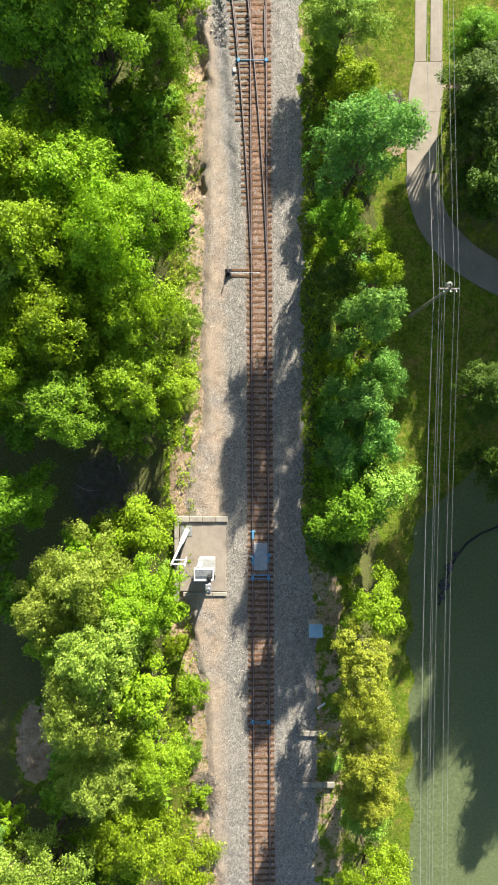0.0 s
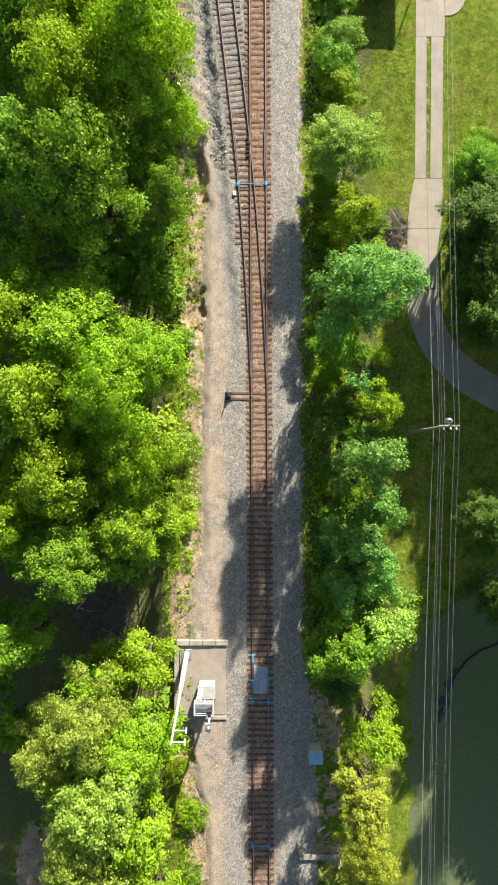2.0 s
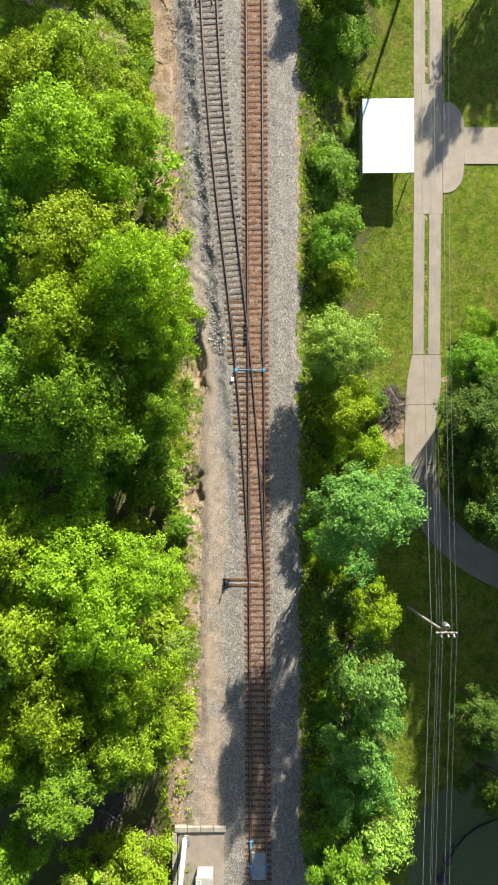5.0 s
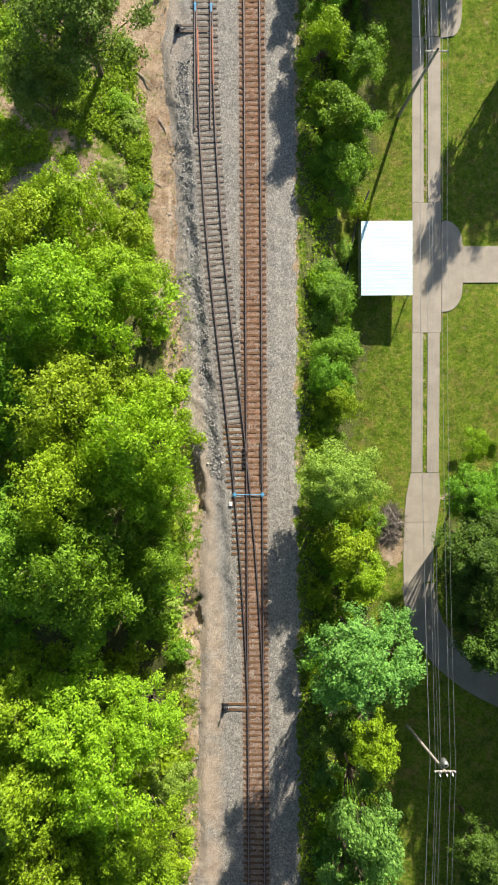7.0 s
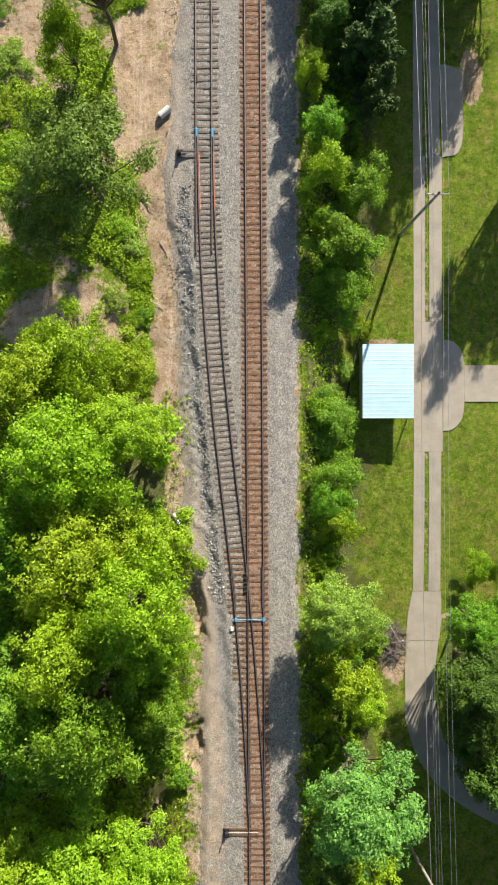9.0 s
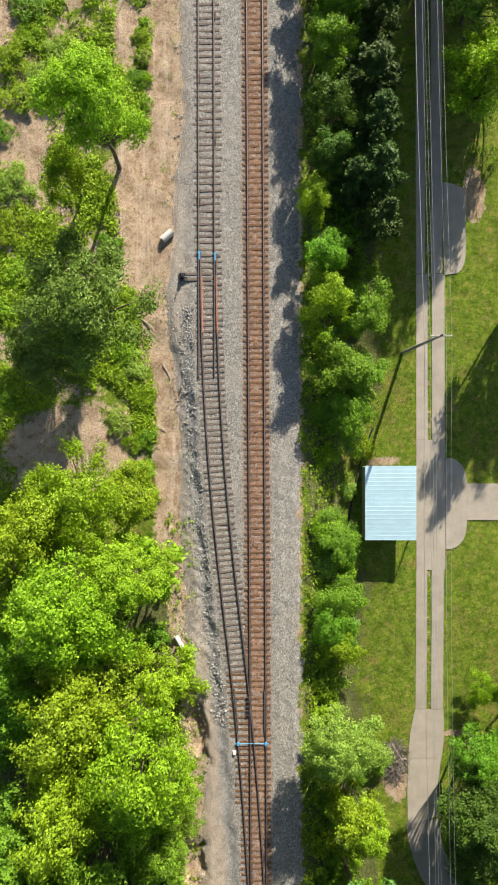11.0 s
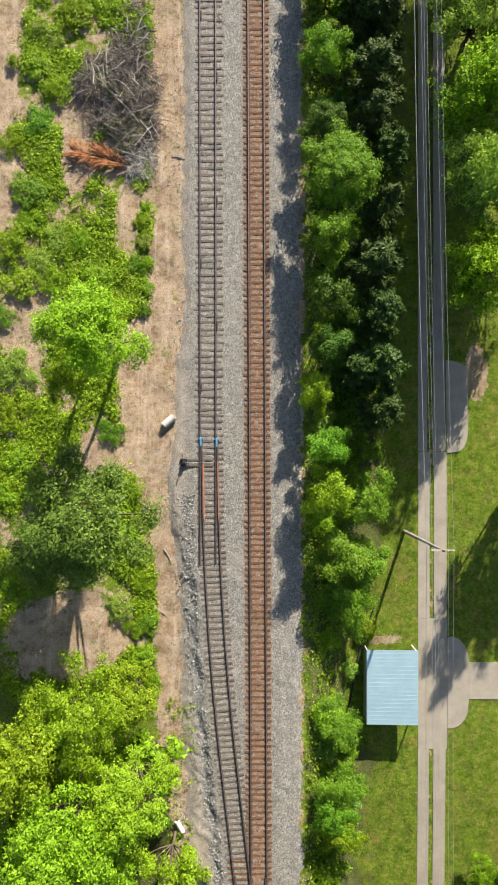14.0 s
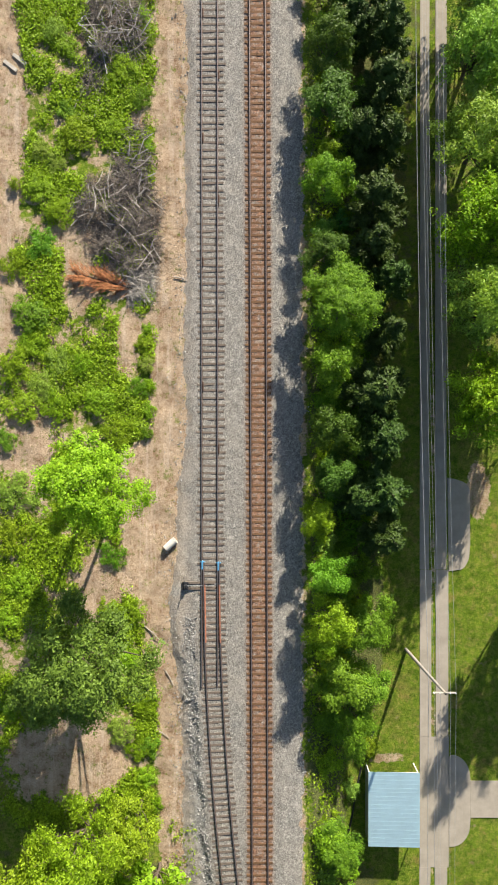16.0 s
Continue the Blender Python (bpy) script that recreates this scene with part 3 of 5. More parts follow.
def build_tracks():
    rng = random.Random(3)
    track = thing("main_railway_track", "straight main railway track of rusty rails on rust-brown wooden ties", "railway track")
    ys = np.arange(Y0, Y1, 2.0)
    rail(track, main_x(ys) - GAUGE, ys)
    rail(track, main_x(ys) + GAUGE, ys)
    side = thing("siding_railway_track", "curving siding track of dark rails on weathered grey-brown ties", "railway track")
    ys = np.arange(41.4, Y1, 1.0)
    straight = ys[ys > 70.5]
    yl = np.arange(18.0, 84, 0.75)
    rail(side, siding_x(yl) - GAUGE, yl)
    rail(side, siding_x(yl) + GAUGE, yl)
    sx = -4.0 - 0.002 * (straight - 70)
    rail(side, sx - GAUGE - 0.02, straight)
    rail(side, sx + GAUGE - 0.02, straight)
    bar = box_mesh("joint_bar", (-0.06, 0.06, -0.42, 0.42, 0.05, 0.165), RAIL, 0.02)
    for k, y in enumerate(np.arange(46.5, 140, 5.95)):
        sgn = -1 if k % 2 else 1
        part("joint_bar", bar, side, "", pose(float(siding_x(y)) + sgn * GAUGE, float(y), 0, 0, 0, math.degrees(math.atan2(float(siding_x(y - 1) - siding_x(y + 1)), 2))))
    # the switch rails, freshly rusted orange
    yp = np.arange(75.6, 81.6, 0.5)
    for s in (-1, 1):
        rail(side, siding_x(yp) + s * GAUGE + (0.09 if s < 0 else -0.02), yp, "orange rusted switch point rail", REDRAIL, 0.036)
    # guard rails beside the frog
    yg = np.arange(37.6, 41.7, 0.5)
    for x in (siding_x(yg) - GAUGE + 0.12, main_x(yg) + GAUGE - 0.12):
        rail(side, x, yg, "short guard rail")
    frog = bmesh.new()
    box_into(frog, -0.14, 0.14, -1.3, 1.3, 0.03, 0.17, 0.02)
    part("frog", bm_mesh("frog", frog, RAIL), side, "dark steel crossing frog", pose(main_x(40.2) - GAUGE, 40.4, 0, 0, 0, 2.5))
    blk = box_mesh("block", (-0.16, 0.10, -0.09, 0.09, 0.03, 0.16), BLACK)
    for k in range(5):
        part("block", blk, side, "black bolted filler block", pose(main_x(40) - GAUGE - 0.22, 39.1 + 0.42 * k, 0))
    plate = plate_mesh()
    # ties of the main track; long ones under the turnout
    sets = [(h, tie_meshes(TIE_MAIN, h, 1 + k)) for k, h in enumerate((1.22, 1.45, 1.7, 1.95, 2.1))]
    n, y = 0, -47.0
    rest = []
    while y < 146:
        x = float(main_x(y))
        off = float(siding_x(y) - x) if 17 < y < 43 else 0.0
        half = 1.22 - off / 2
        h, meshes = min(sets, key=lambda q: abs(q[0] - half))
        m = pose(x + 1.22 - h + rng.uniform(-0.05, 0.05), y, 0.018 + rng.uniform(-0.012, 0.008), 0, 0, rng.uniform(-1.3, 1.3))
        if n < 300:
            part("tie", rng.choice(meshes), track, "", m)
        else:
            rest.append(m)
        n += 1
        y += 0.58 + rng.uniform(-0.035, 0.035)
    bm = bmesh.new()
    for m in rest:
        bmesh.ops.create_cube(bm, size=1, matrix=m @ pose(0, 0, -0.085) @ Matrix.Diagonal((2.44, 0.23, 0.17, 1)))
    tagged(part("tie_row", bm_mesh("tie_row", bm, TIE_MAIN), track), kind="stuff")
    ts = tie_meshes(TIE_SIDE, 1.28, 4)
    y = 43.3
    while y < 146:
        x = float(siding_x(y))
        slope = math.degrees(math.atan2(float(siding_x(y + 1) - siding_x(y - 1)), 2))
        old = y > 83
        shift = rng.uniform(-0.14, 0.14) if old else rng.uniform(-0.06, 0.06)
        part("tie", rng.choice(ts), side, "", pose(x + shift, y, 0.016 + rng.uniform(-0.03, 0.008), 0, 0, -slope + rng.uniform(-2.4, 2.4)))
        y += (0.62 + rng.uniform(-0.08, 0.12)) if old else 0.56 + rng.uniform(-0.03, 0.03)
    tp = raw_mesh("plate_row", *joined([tuple(plate_at(main_x(v) + s * GAUGE, v)) for v in np.arange(-47, 146, 0.58) for s in (-1, 1)]), RAIL)
    tagged(part("plate_row", tp, track, "rusty steel tie plates"), kind="stuff")


def plate_at(x, y):
    x, y = float(x), float(y)
    c = np.array([[-0.17, -0.09], [0.17, -0.09], [0.17, 0.09], [-0.17, 0.09]]) + [x, y]
    v = np.concatenate([np.c_[c, np.full(4, 0.02)], np.c_[c, np.full(4, 0.04)]])
    f = [[4, 5, 6, 7], [0, 1, 5, 4], [1, 2, 6, 5], [2, 3, 7, 6], [3, 0, 4, 7]]
    return v, np.array(f)


def switch_stand(x, y, reach, label, wood):
    t = thing("switch_stand", label, "switch stand", pose(x, y, 0))
    for dy in (-0.28, 0.28):
        part("head_tie", box_mesh("head_tie", (-0.35, reach + 1.2, dy - 0.11, dy + 0.11, -0.13, 0.045), wood, 0.015), t, "long weathered head tie")
    part("base", box_mesh("base", (-0.28, 0.3, -0.36, 0.36, 0.045, 0.10), BLACK), t)
    part("housing", box_mesh("housing", (-0.14, 0.16, -0.15, 0.15, 0.10, 0.50), BLACK, 0.04), t)
    part("mast", tube_mesh("mast", [(0, 0, 0.45), (0, 0, 0.95)], 0.03, BLACK), t)
    part("target", box_mesh("target", (-0.02, 0.02, -0.17, 0.17, 0.75, 1.0), BLACK, 0.01), t)
    part("lever", tube_mesh("lever", [(0.0, 0.15, 0.3), (-0.1, 0.5, 0.25), (-0.15, 0.85, 0.12)], 0.028, BLACK), t)
    part("throw_rod", tube_mesh("throw_rod", [(0.1, 0, 0.09), (reach + 1.1, 0, 0.09)], 0.03, STEEL), t, "steel throw rod")
    return t


def track_clamp(x0, x1, y, label, bars=1):
    """A blue gauge rod with its clamps on both rails."""
    t = thing("gauge_rod", label, "gauge rod", pose((x0 + x1) / 2, y, 0.0))
    h = (x1 - x0) / 2
    for k in range(bars):
        part("rod", tube_mesh("rod", [(-h - 0.25, 0.3 * k, 0.13), (h + 0.25, 0.3 * k, 0.13)], 0.045, BLUE), t)
    for s in (-1, 1):
        part("clamp", box_mesh("clamp", (s * h - 0.12, s * h + 0.12, -0.19, 0.19, 0.05, 0.235), BLUE, 0.03), t)
    return t


def build_track_fittings():
    switch_stand(-1.95, 16.2, 1.9, "black low switch stand on long head ties beside the main track", TIE_MAIN)
    switch_stand(-6.35, 81.0, 1.6, "black switch stand with lever beside the siding track", TIE_SIDE)
    xl = float(siding_x(36.45)) - GAUGE
    track_clamp(xl, float(main_x(36.45)) + GAUGE, 36.45, "bright blue gauge rod clamped across the turnout rails")
    xm = float(main_x(-12))
    track_clamp(xm - GAUGE, xm + GAUGE, -12.95, "blue gauge rods clamped across the main rails", 2)
    track_clamp(xm - GAUGE, xm + GAUGE, -26.65, "thin blue gauge rod across the main rails")
    for x, y in ((xm - GAUGE, -8.8), (xm - GAUGE, -11.2), (xm + GAUGE, -11.0), (-4.75, 83.0), (-3.22, 82.9)):
        t = thing("rail_clamp", "bright blue painted clamp sitting on a rail", "rail clamp", pose(x, y, 0.0), "blue rail clamps")
        part("jaw", box_mesh("jaw", (-0.09, 0.09, -0.42, 0.42, 0.05, 0.222), BLUE, 0.03), t)
        part("bolt", tube_mesh("bolt", [(-0.22, 0.3, 0.1), (0.26, 0.3, 0.1)], 0.05, BLUE), t)
    t = thing("steel_plate", "pale grey steel cover plate between the main rails", "steel plate", pose(xm, -10.9, 0.0))
    part("sheet", box_mesh("sheet", (-0.66, 0.66, -1.3, 1.3, 0.02, 0.05), STEEL, 0.01), t)
    t = thing("white_marker", "small white marker block beside the rail", "marker", pose(-1.40, 35.55, -0.06))
    part("block", box_mesh("block", (-0.14, 0.14, -0.2, 0.2, 0, 0.2), WHITE, 0.03), t)


# ---------------------------------------------------------------- trees
def leaf_quads(c, nrm, size, rng, long=1.5):
    """Pointed three-cornered leaf sprays at c, facing nrm."""
    n = len(c)
    nrm = nrm / (np.linalg.norm(nrm, axis=1)[:, None] + 1e-9)
    r = rng.normal(size=(n, 3))
    u = np.cross(nrm, r)
    u /= np.linalg.norm(u, axis=1)[:, None] + 1e-9
    w = np.cross(nrm, u)
    s = size[:, None]
    v = np.stack([c - u * s * 0.45 - w * s * 0.42, c - u * s * 0.45 + w * s * 0.42 - nrm * s * 0.1, c + u * s * 0.85 * long / 1.5], 1)
    return v.reshape(-1, 3), np.arange(3 * n).reshape(-1, 3)


def sphere_dirs(n, rng, up=0.0):
    d = rng.normal(size=(n, 3))
    d[:, 2] += up
    return d / np.linalg.norm(d, axis=1)[:, None]


def broadleaf(seed, R, H, leaves, leaf, lobes=11, base=0.38, twigs=2, clump=0.115):
    """Trunk with limbs and a crown of lobes, each a cluster of leafy clumps with gaps between them."""
    rng = np.random.default_rng(seed)
    zb, dome = H * base, H * (1 - base)
    centres, radii = [], []
    ax, ay, amp = rng.uniform(0, 6.28), rng.uniform(0, 6.28), rng.uniform(0.06, 0.16)
    for k in range(lobes):
        a = 2.4 * k + rng.uniform(-0.5, 0.5)
        d = math.sqrt((k + 0.3) / lobes)
        lr = R * rng.uniform(0.19, 0.36) * (1.08 - 0.3 * d)
        rad = (R - lr) * d * rng.uniform(0.85, 1.12) * (1 + amp * math.sin(2 * a + ax) + amp * math.sin(3 * a + ay))
        z = zb + dome * (1.0 - 0.56 * d ** 2.4) * rng.uniform(0.74, 1.03) - lr * 0.8
        centres.append((rad * math.cos(a), rad * math.sin(a), z))
        radii.append(lr)
    centres, radii = np.array(centres), np.array(radii)
    cl, cr, cn, co = [], [], [], []
    for q, (c, r) in enumerate(zip(centres, radii)):
        per = max(5, int(2.6 * (r / (clump * R)) ** 1.6))
        d = sphere_dirs(per, rng, 0.35)
        reach = rng.uniform(0.62, 1.05, (per, 1)) + (rng.random((per, 1)) < 0.2) * rng.uniform(0.1, 0.35, (per, 1))
        cl.append(c + d * r * reach * np.array([1, 1, 0.85]))
        cr.append(clump * R * rng.uniform(0.5, 1.35, per))
        cn.append(d)
        co.append(np.full(per, q))
    cl, cr, cn, co = (np.concatenate(v) for v in (cl, cr, cn, co))
    w = cr ** 2
    pick = rng.choice(len(cl), leaves, p=w / w.sum())
    d = sphere_dirs(leaves, rng, 0.45)
    # clumps are flattened sprays that reach outwards, ragged at the rim
    spread = 0.35 + 0.75 * rng.random((leaves, 1)) ** 0.6
    out = cn[pick] * np.array([1, 1, 0.35])
    pos = cl[pick] + cr[pick][:, None] * (d * spread * np.array([1.05, 1.05, 0.55]) + out * rng.uniform(-0.3, 0.55, (leaves, 1)))
    # some leaves sit along outward twigs, and some fill the heart of the crown
    owner = co[pick]
    kind = rng.random((leaves, 1))
    along = centres[owner] + out * (radii[owner][:, None] * rng.uniform(0.6, 1.4, (leaves, 1))) + rng.normal(size=(leaves, 3)) * (0.045 * radii[owner][:, None] + 0.03)
    heart = centres[owner] + sphere_dirs(leaves, rng) * radii[owner][:, None] * rng.uniform(0.1, 0.75, (leaves, 1))
    pos = np.where(kind < 0.13, along, np.where(kind > 0.87, heart, pos))
    nrm = d * np.array([1, 1, 0.8]) * 0.55 + cn[pick] * 0.3 + rng.normal(size=(leaves, 3)) * 0.38 + np.array([0.08, 0.3, 0.42])
    v, f = leaf_quads(pos, nrm, leaf * rng.uniform(0.55, 1.35, leaves), rng)
    limbs = [tube([(0, 0, -0.5), (0.05 * R, 0.02 * R, zb * 0.55), (0, 0, zb), (0.03 * R, 0, zb + dome * 0.45)], [0.042 * R + 0.05, 0.034 * R + 0.03, 0.028 * R + 0.02, 0.01 * R], 8)]
    for c, r in zip(centres, radii):
        mid = np.array([c[0] * 0.45, c[1] * 0.45, zb * 0.9 + 0.35 * (c[2] - zb)])
        limbs.append(tube([(0, 0, zb * 0.75), mid, c], [0.02 * R + 0.02, 0.013 * R + 0.01, 0.005 * R], 4 if twigs else 3))
        for e in sphere_dirs(twigs, rng, 0.3) if twigs else ():
            limbs.append(tube([c, c + e * r * 0.5 + [0, 0, 0.05], c + e * r * 1.0], [0.006 * R, 0.004 * R, 0.002 * R], 4))
    return (v, f), joined(limbs)


def conifer(seed, R, H, leaves, leaf):
    """A cedar: whorls of rising boughs with short needle sprays."""
    rng = np.random.default_rng(seed)
    boughs = 64
    hz = rng.beta(1.3, 1.2, boughs)
    ang = rng.uniform(0, 2 * math.pi, boughs)
    ln = R * (1 - 0.88 * hz ** 1.15) * rng.uniform(0.7, 1.1, boughs)
    z0 = H * (0.12 + 0.82 * hz)
    k = rng.choice(boughs, leaves, p=ln / ln.sum())
    s = rng.beta(2.2, 1.1, leaves)
    out = np.stack([np.cos(ang[k]), np.sin(ang[k]), np.zeros(leaves)], 1)
    crossw = np.stack([-out[:, 1], out[:, 0], out[:, 2]], 1)
    wide = ln[k] * 0.15 * (1.1 - s) + 0.06
    pos = out * (ln[k] * s)[:, None] + crossw * (rng.normal(size=leaves) * wide)[:, None]
    pos[:, 2] = z0[k] + 0.30 * ln[k] * s ** 1.6 + rng.normal(size=leaves) * 0.13
    nrm = np.array([0, 0, 1.0]) + out * 0.2 + rng.normal(size=(leaves, 3)) * 0.5
    nrm /= np.linalg.norm(nrm, axis=1)[:, None]
    dirv = out + crossw * rng.normal(size=(leaves, 1)) * 0.7 + np.array([0, 0, 0.5])
    u = dirv - nrm * (dirv * nrm).sum(1)[:, None]
    u /= np.linalg.norm(u, axis=1)[:, None]
    w = np.cross(nrm, u)
    sz = (leaf * rng.uniform(0.7, 1.3, leaves))[:, None]
    v = np.stack([pos - u * sz * 0.4 + w * sz * 0.32, pos - u * sz * 0.4 - w * sz * 0.32, pos + u * sz * 1.1], 1).reshape(-1, 3)
    limbs = [tube([(0, 0, -0.4), (0, 0, H * 0.5), (0, 0, H * 0.97)], [0.16, 0.1, 0.02], 7)]
    for i in range(0, boughs):
        e = np.array([math.cos(ang[i]), math.sin(ang[i]), 0]) * ln[i]
        limbs.append(tube([(0, 0, z0[i]), e * 0.5 + [0, 0, z0[i] + 0.1 * ln[i]], e * 0.95 + [0, 0, z0[i] + 0.3 * ln[i]]], [0.035, 0.022, 0.008], 4))
    return (v, np.arange(3 * leaves).reshape(-1, 3)), joined(limbs)


VARIANTS = {}


def tree_shape(kind, tint, k):
    """Meshes of crown and trunk for a kind of tree, made once."""
    key = (kind, tint, k)
    if key not in VARIANTS:
        seed = 100 * k + 7
        if (kind, k) not in VARIANTS:
            if kind == "big":
                VARIANTS[kind, k] = broadleaf(seed, 5.0, 15.0, 22500, 0.166, 30, 0.38, 2, 0.125)
            elif kind == "young":
                VARIANTS[kind, k] = broadleaf(seed + 31, 2.8, 8.0, 2200, 0.30, 12, 0.2, 2, 0.2)
            elif kind == "airy":
                VARIANTS[kind, k] = broadleaf(seed + 47, 4.0, 7.0, 13000, 0.16, 26, 0.2, 2, 0.13)
            elif kind == "small":
                VARIANTS[kind, k] = broadleaf(seed + 31, 2.8, 8.0, 9500, 0.155, 15, 0.2, 2, 0.19)
            elif kind == "shrub":
                VARIANTS[kind, k] = broadleaf(seed + 57, 1.9, 1.9, 2500, 0.135, 16, 0.02, 0, 0.17)
            else:
                VARIANTS[kind, k] = conifer(seed + 83, 2.8, 9.5, 15000, 0.21)
        (v, f), (tv, tf) = VARIANTS[kind, k]
        VARIANTS[key] = (raw_mesh("crown", v, f, LEAF[tint]), smooth(raw_mesh("trunk", tv, tf, BARK)))
    return VARIANTS[key]


SIZE = {"young": (2.8, 8.0), "airy": (4.0, 7.0), "big": (5.0, 15.0), "small": (2.8, 8.0), "shrub": (1.9, 1.9), "cedar": (2.8, 9.5)}
COUNT = [0]


def plant(kind, tint, x, y, top, r, label, category="tree"):
    COUNT[0] += 1
    i = COUNT[0]
    crown, trunk = tree_shape(kind, tint, i % 3)
    R, H = SIZE[kind]
    g = gz(x, y)
    name = {"shrub": "shrub", "cedar": "conifer_tree"}.get(kind, "broadleaf_tree")
    tall = max(0.4, (top - g) / H)
    m = pose(x, y, g - 0.05, 0, 0, 137.5 * i) @ Matrix.Diagonal((1.04 * r / R, 1.04 * r / R * (0.92 + 0.16 * ((i * 7) % 5) / 4), tall, 1))
    t = thing(name, label, category, m)
    part("crown", crown, t)
    part("stem" if kind == "shrub" else "trunk", trunk, t)
    return t


# ---------------------------------------------------------------- where the plants stand
BIG_LEFT = [  # x, y, top, radius, tint
    (-8.3, 40.6, 23, 4.7, "yellow"), (-13.0, 44.6, 20, 4.9, "yellow"), (-7.2, 45.3, 13.5, 3.0, "yellow"), (-12.3, 31.8, 22.3, 5.2, "green"), (-17.8, 33.5, 20, 5.2, "green"),
    (-7.4, 32.4, 14.8, 3.3, "green"), (-13.6, 52.2, 20.5, 4.9, "yellow"), (-10.2, 54.3, 16, 3.8, "yellow"), (-14.6, 60.0, 14.8, 4.7, "yellow"), (-10.6, 60.3, 8.5, 2.8, "yellow"),
    (-18.6, 57.0, 17, 4.6, "yellow"), (-18.5, 45.5, 18, 5.0, "green"), (-14.0, 20.6, 19, 4.7, "yellow"), (-11.0, 15.4, 19.6, 4.2, "yellow"), (-16.2, 15.2, 20, 4.9, "yellow"),
    (-8.7, 18.6, 14.6, 3.7, "yellow"), (-9.6, 10.6, 15.4, 4.1, "yellow"), (-10.3, 5.4, 13.8, 4.3, "yellow"), (-15.6, 8.8, 18.8, 4.5, "yellow"), (-19.6, 5.5, 18, 4.0, "yellow"), (-17.9, 21.8, 18.8, 4.4, "yellow"), (-6.9, 37.0, 16.5, 3.3, "yellow"), (-13.2, 38.6, 22.5, 4.2, "yellow"), (-6.9, 4.6, 8.6, 2.7, "yellow"),
    (-6.7, 11.2, 7.0, 2.3, "silver"), (-14.8, 3.0, 17.2, 3.8, "green"), (-20.0, 12.5, 19, 4.4, "olive"), (-21.5, 24, 18, 4.6, "green"),
]
SOUTH_LEFT = [
    (-9.2, -7.2, 9.4, 2.9, "yellow"), (-13.4, -11.2, 16, 4.5, "olive"), (-9.1, -12.6, 15, 3.5, "yellow"), (-11.8, -16.6, 17.4, 4.0, "olive"), (-16.3, -13.6, 15, 3.5, "olive"),
    (-9.5, -20.3, 13.4, 3.0, "yellow"), (-13.4, -21.6, 16.2, 4.2, "olive"), (-12.6, -28.0, 13, 3.9, "olive"), (-8.5, -27.2, 11, 3.3, "yellow"),
    (-17.6, -36.0, 13, 4.6, "olive"), (-21.5, -38.5, 12, 4.0, "blue"), (-10.0, -34.0, 11, 4.4, "yellow"), (-5.5, -37.5, 8, 2.7, "yellow"), (-14, -43, 12, 5, "green"), (-6.5, -45, 9, 3.5, "green"), (-18.8, -4.9, 14.2, 2.7, "green"),
]
NORTH_LEFT = [(-13.7, 76.4, 15.4, 6.0, "moss"), (-17.8, 72.2, 9, 3.0, "moss"), (-12.4, 91.4, 19.2, 4.1, "yellow"), (-15.8, 88.6, 11, 2.4, "yellow")]
RIGHT_ROW = [
    (8.5, 38.4, 8.2, 3.7, "silver"), (9.3, 24.0, 17.0, 4.7, "blue"), (8.0, 20.2, 6, 2.5, "green"), (11.4, 14.8, 10.7, 2.1, "yellow"), (9.9, 10.4, 16.4, 3.0, "blue"), (11.5, 6.0, 11.2, 2.5, "blue"),
    (9.3, 3.6, 12.4, 2.8, "blue"), (10.9, 0.0, 10.7, 2.8, "blue"), (11.7, -4.0, 12.2, 3.0, "silver"), (8.4, -5.9, 12.8, 3.1, "green"), (8.5, -1.5, 9.5, 2.7, "blue"), (11.6, -14.8, 7.6, 3.0, "yellow"),
    (11.0, -38.5, 10, 3.6, "yellow"), (10.4, -33.6, 7, 2.4, "silver"), (7.1, 35.3, 4, 2.1, "green"), (8.0, 47.7, 2.6, 2.4, "green"), (9.4, 32.2, 8.0, 2.8, "yellow"), (11.2, 28.8, 5, 2.2, "yellow"), (8.6, 15.2, 6, 2.3, "deep"), (8.2, -10.0, 6.5, 2.3, "deep"),
]
RIGHT_NORTH = [
    (7.2, 78.2, 6.6, 2.6, "yellow"), (11.0, 77.6, 3.6, 2.8, "green"), (8.7, 72.4, 4.5, 2.9, "green"), (9.4, 67.6, 2.5, 2.9, "green"), (8.2, 56.0, 1.6, 2.5, "green"),
    (8.6, 50.1, 2.2, 2.6, "green"), (8.8, 45.6, 2.2, 2.4, "yellow"), (8.0, 107.4, 7.6, 3.7, "green"), (5.9, 87.6, 4.6, 1.9, "yellow"), (7.3, 101.8, 6.4, 2.6, "green"), (6.8, 112.0, 5.6, 2.1, "deep"),
    (7.0, 118.8, 5.2, 2.7, "green"), (7.3, 126.0, 5.6, 3.1, "deep"), (7.3, 131.5, 5.6, 2.6, "deep"), (7.2, 82.4, 5.6, 2.3, "green"), (10.8, 71.8, 3.0, 2.4, "green"), (7.6, 95.9, 6.6, 2.6, "deep"), (7.6, 91.8, 6.0, 2.2, "deep"), (8, 138, 3.8, 3, "deep"),
]
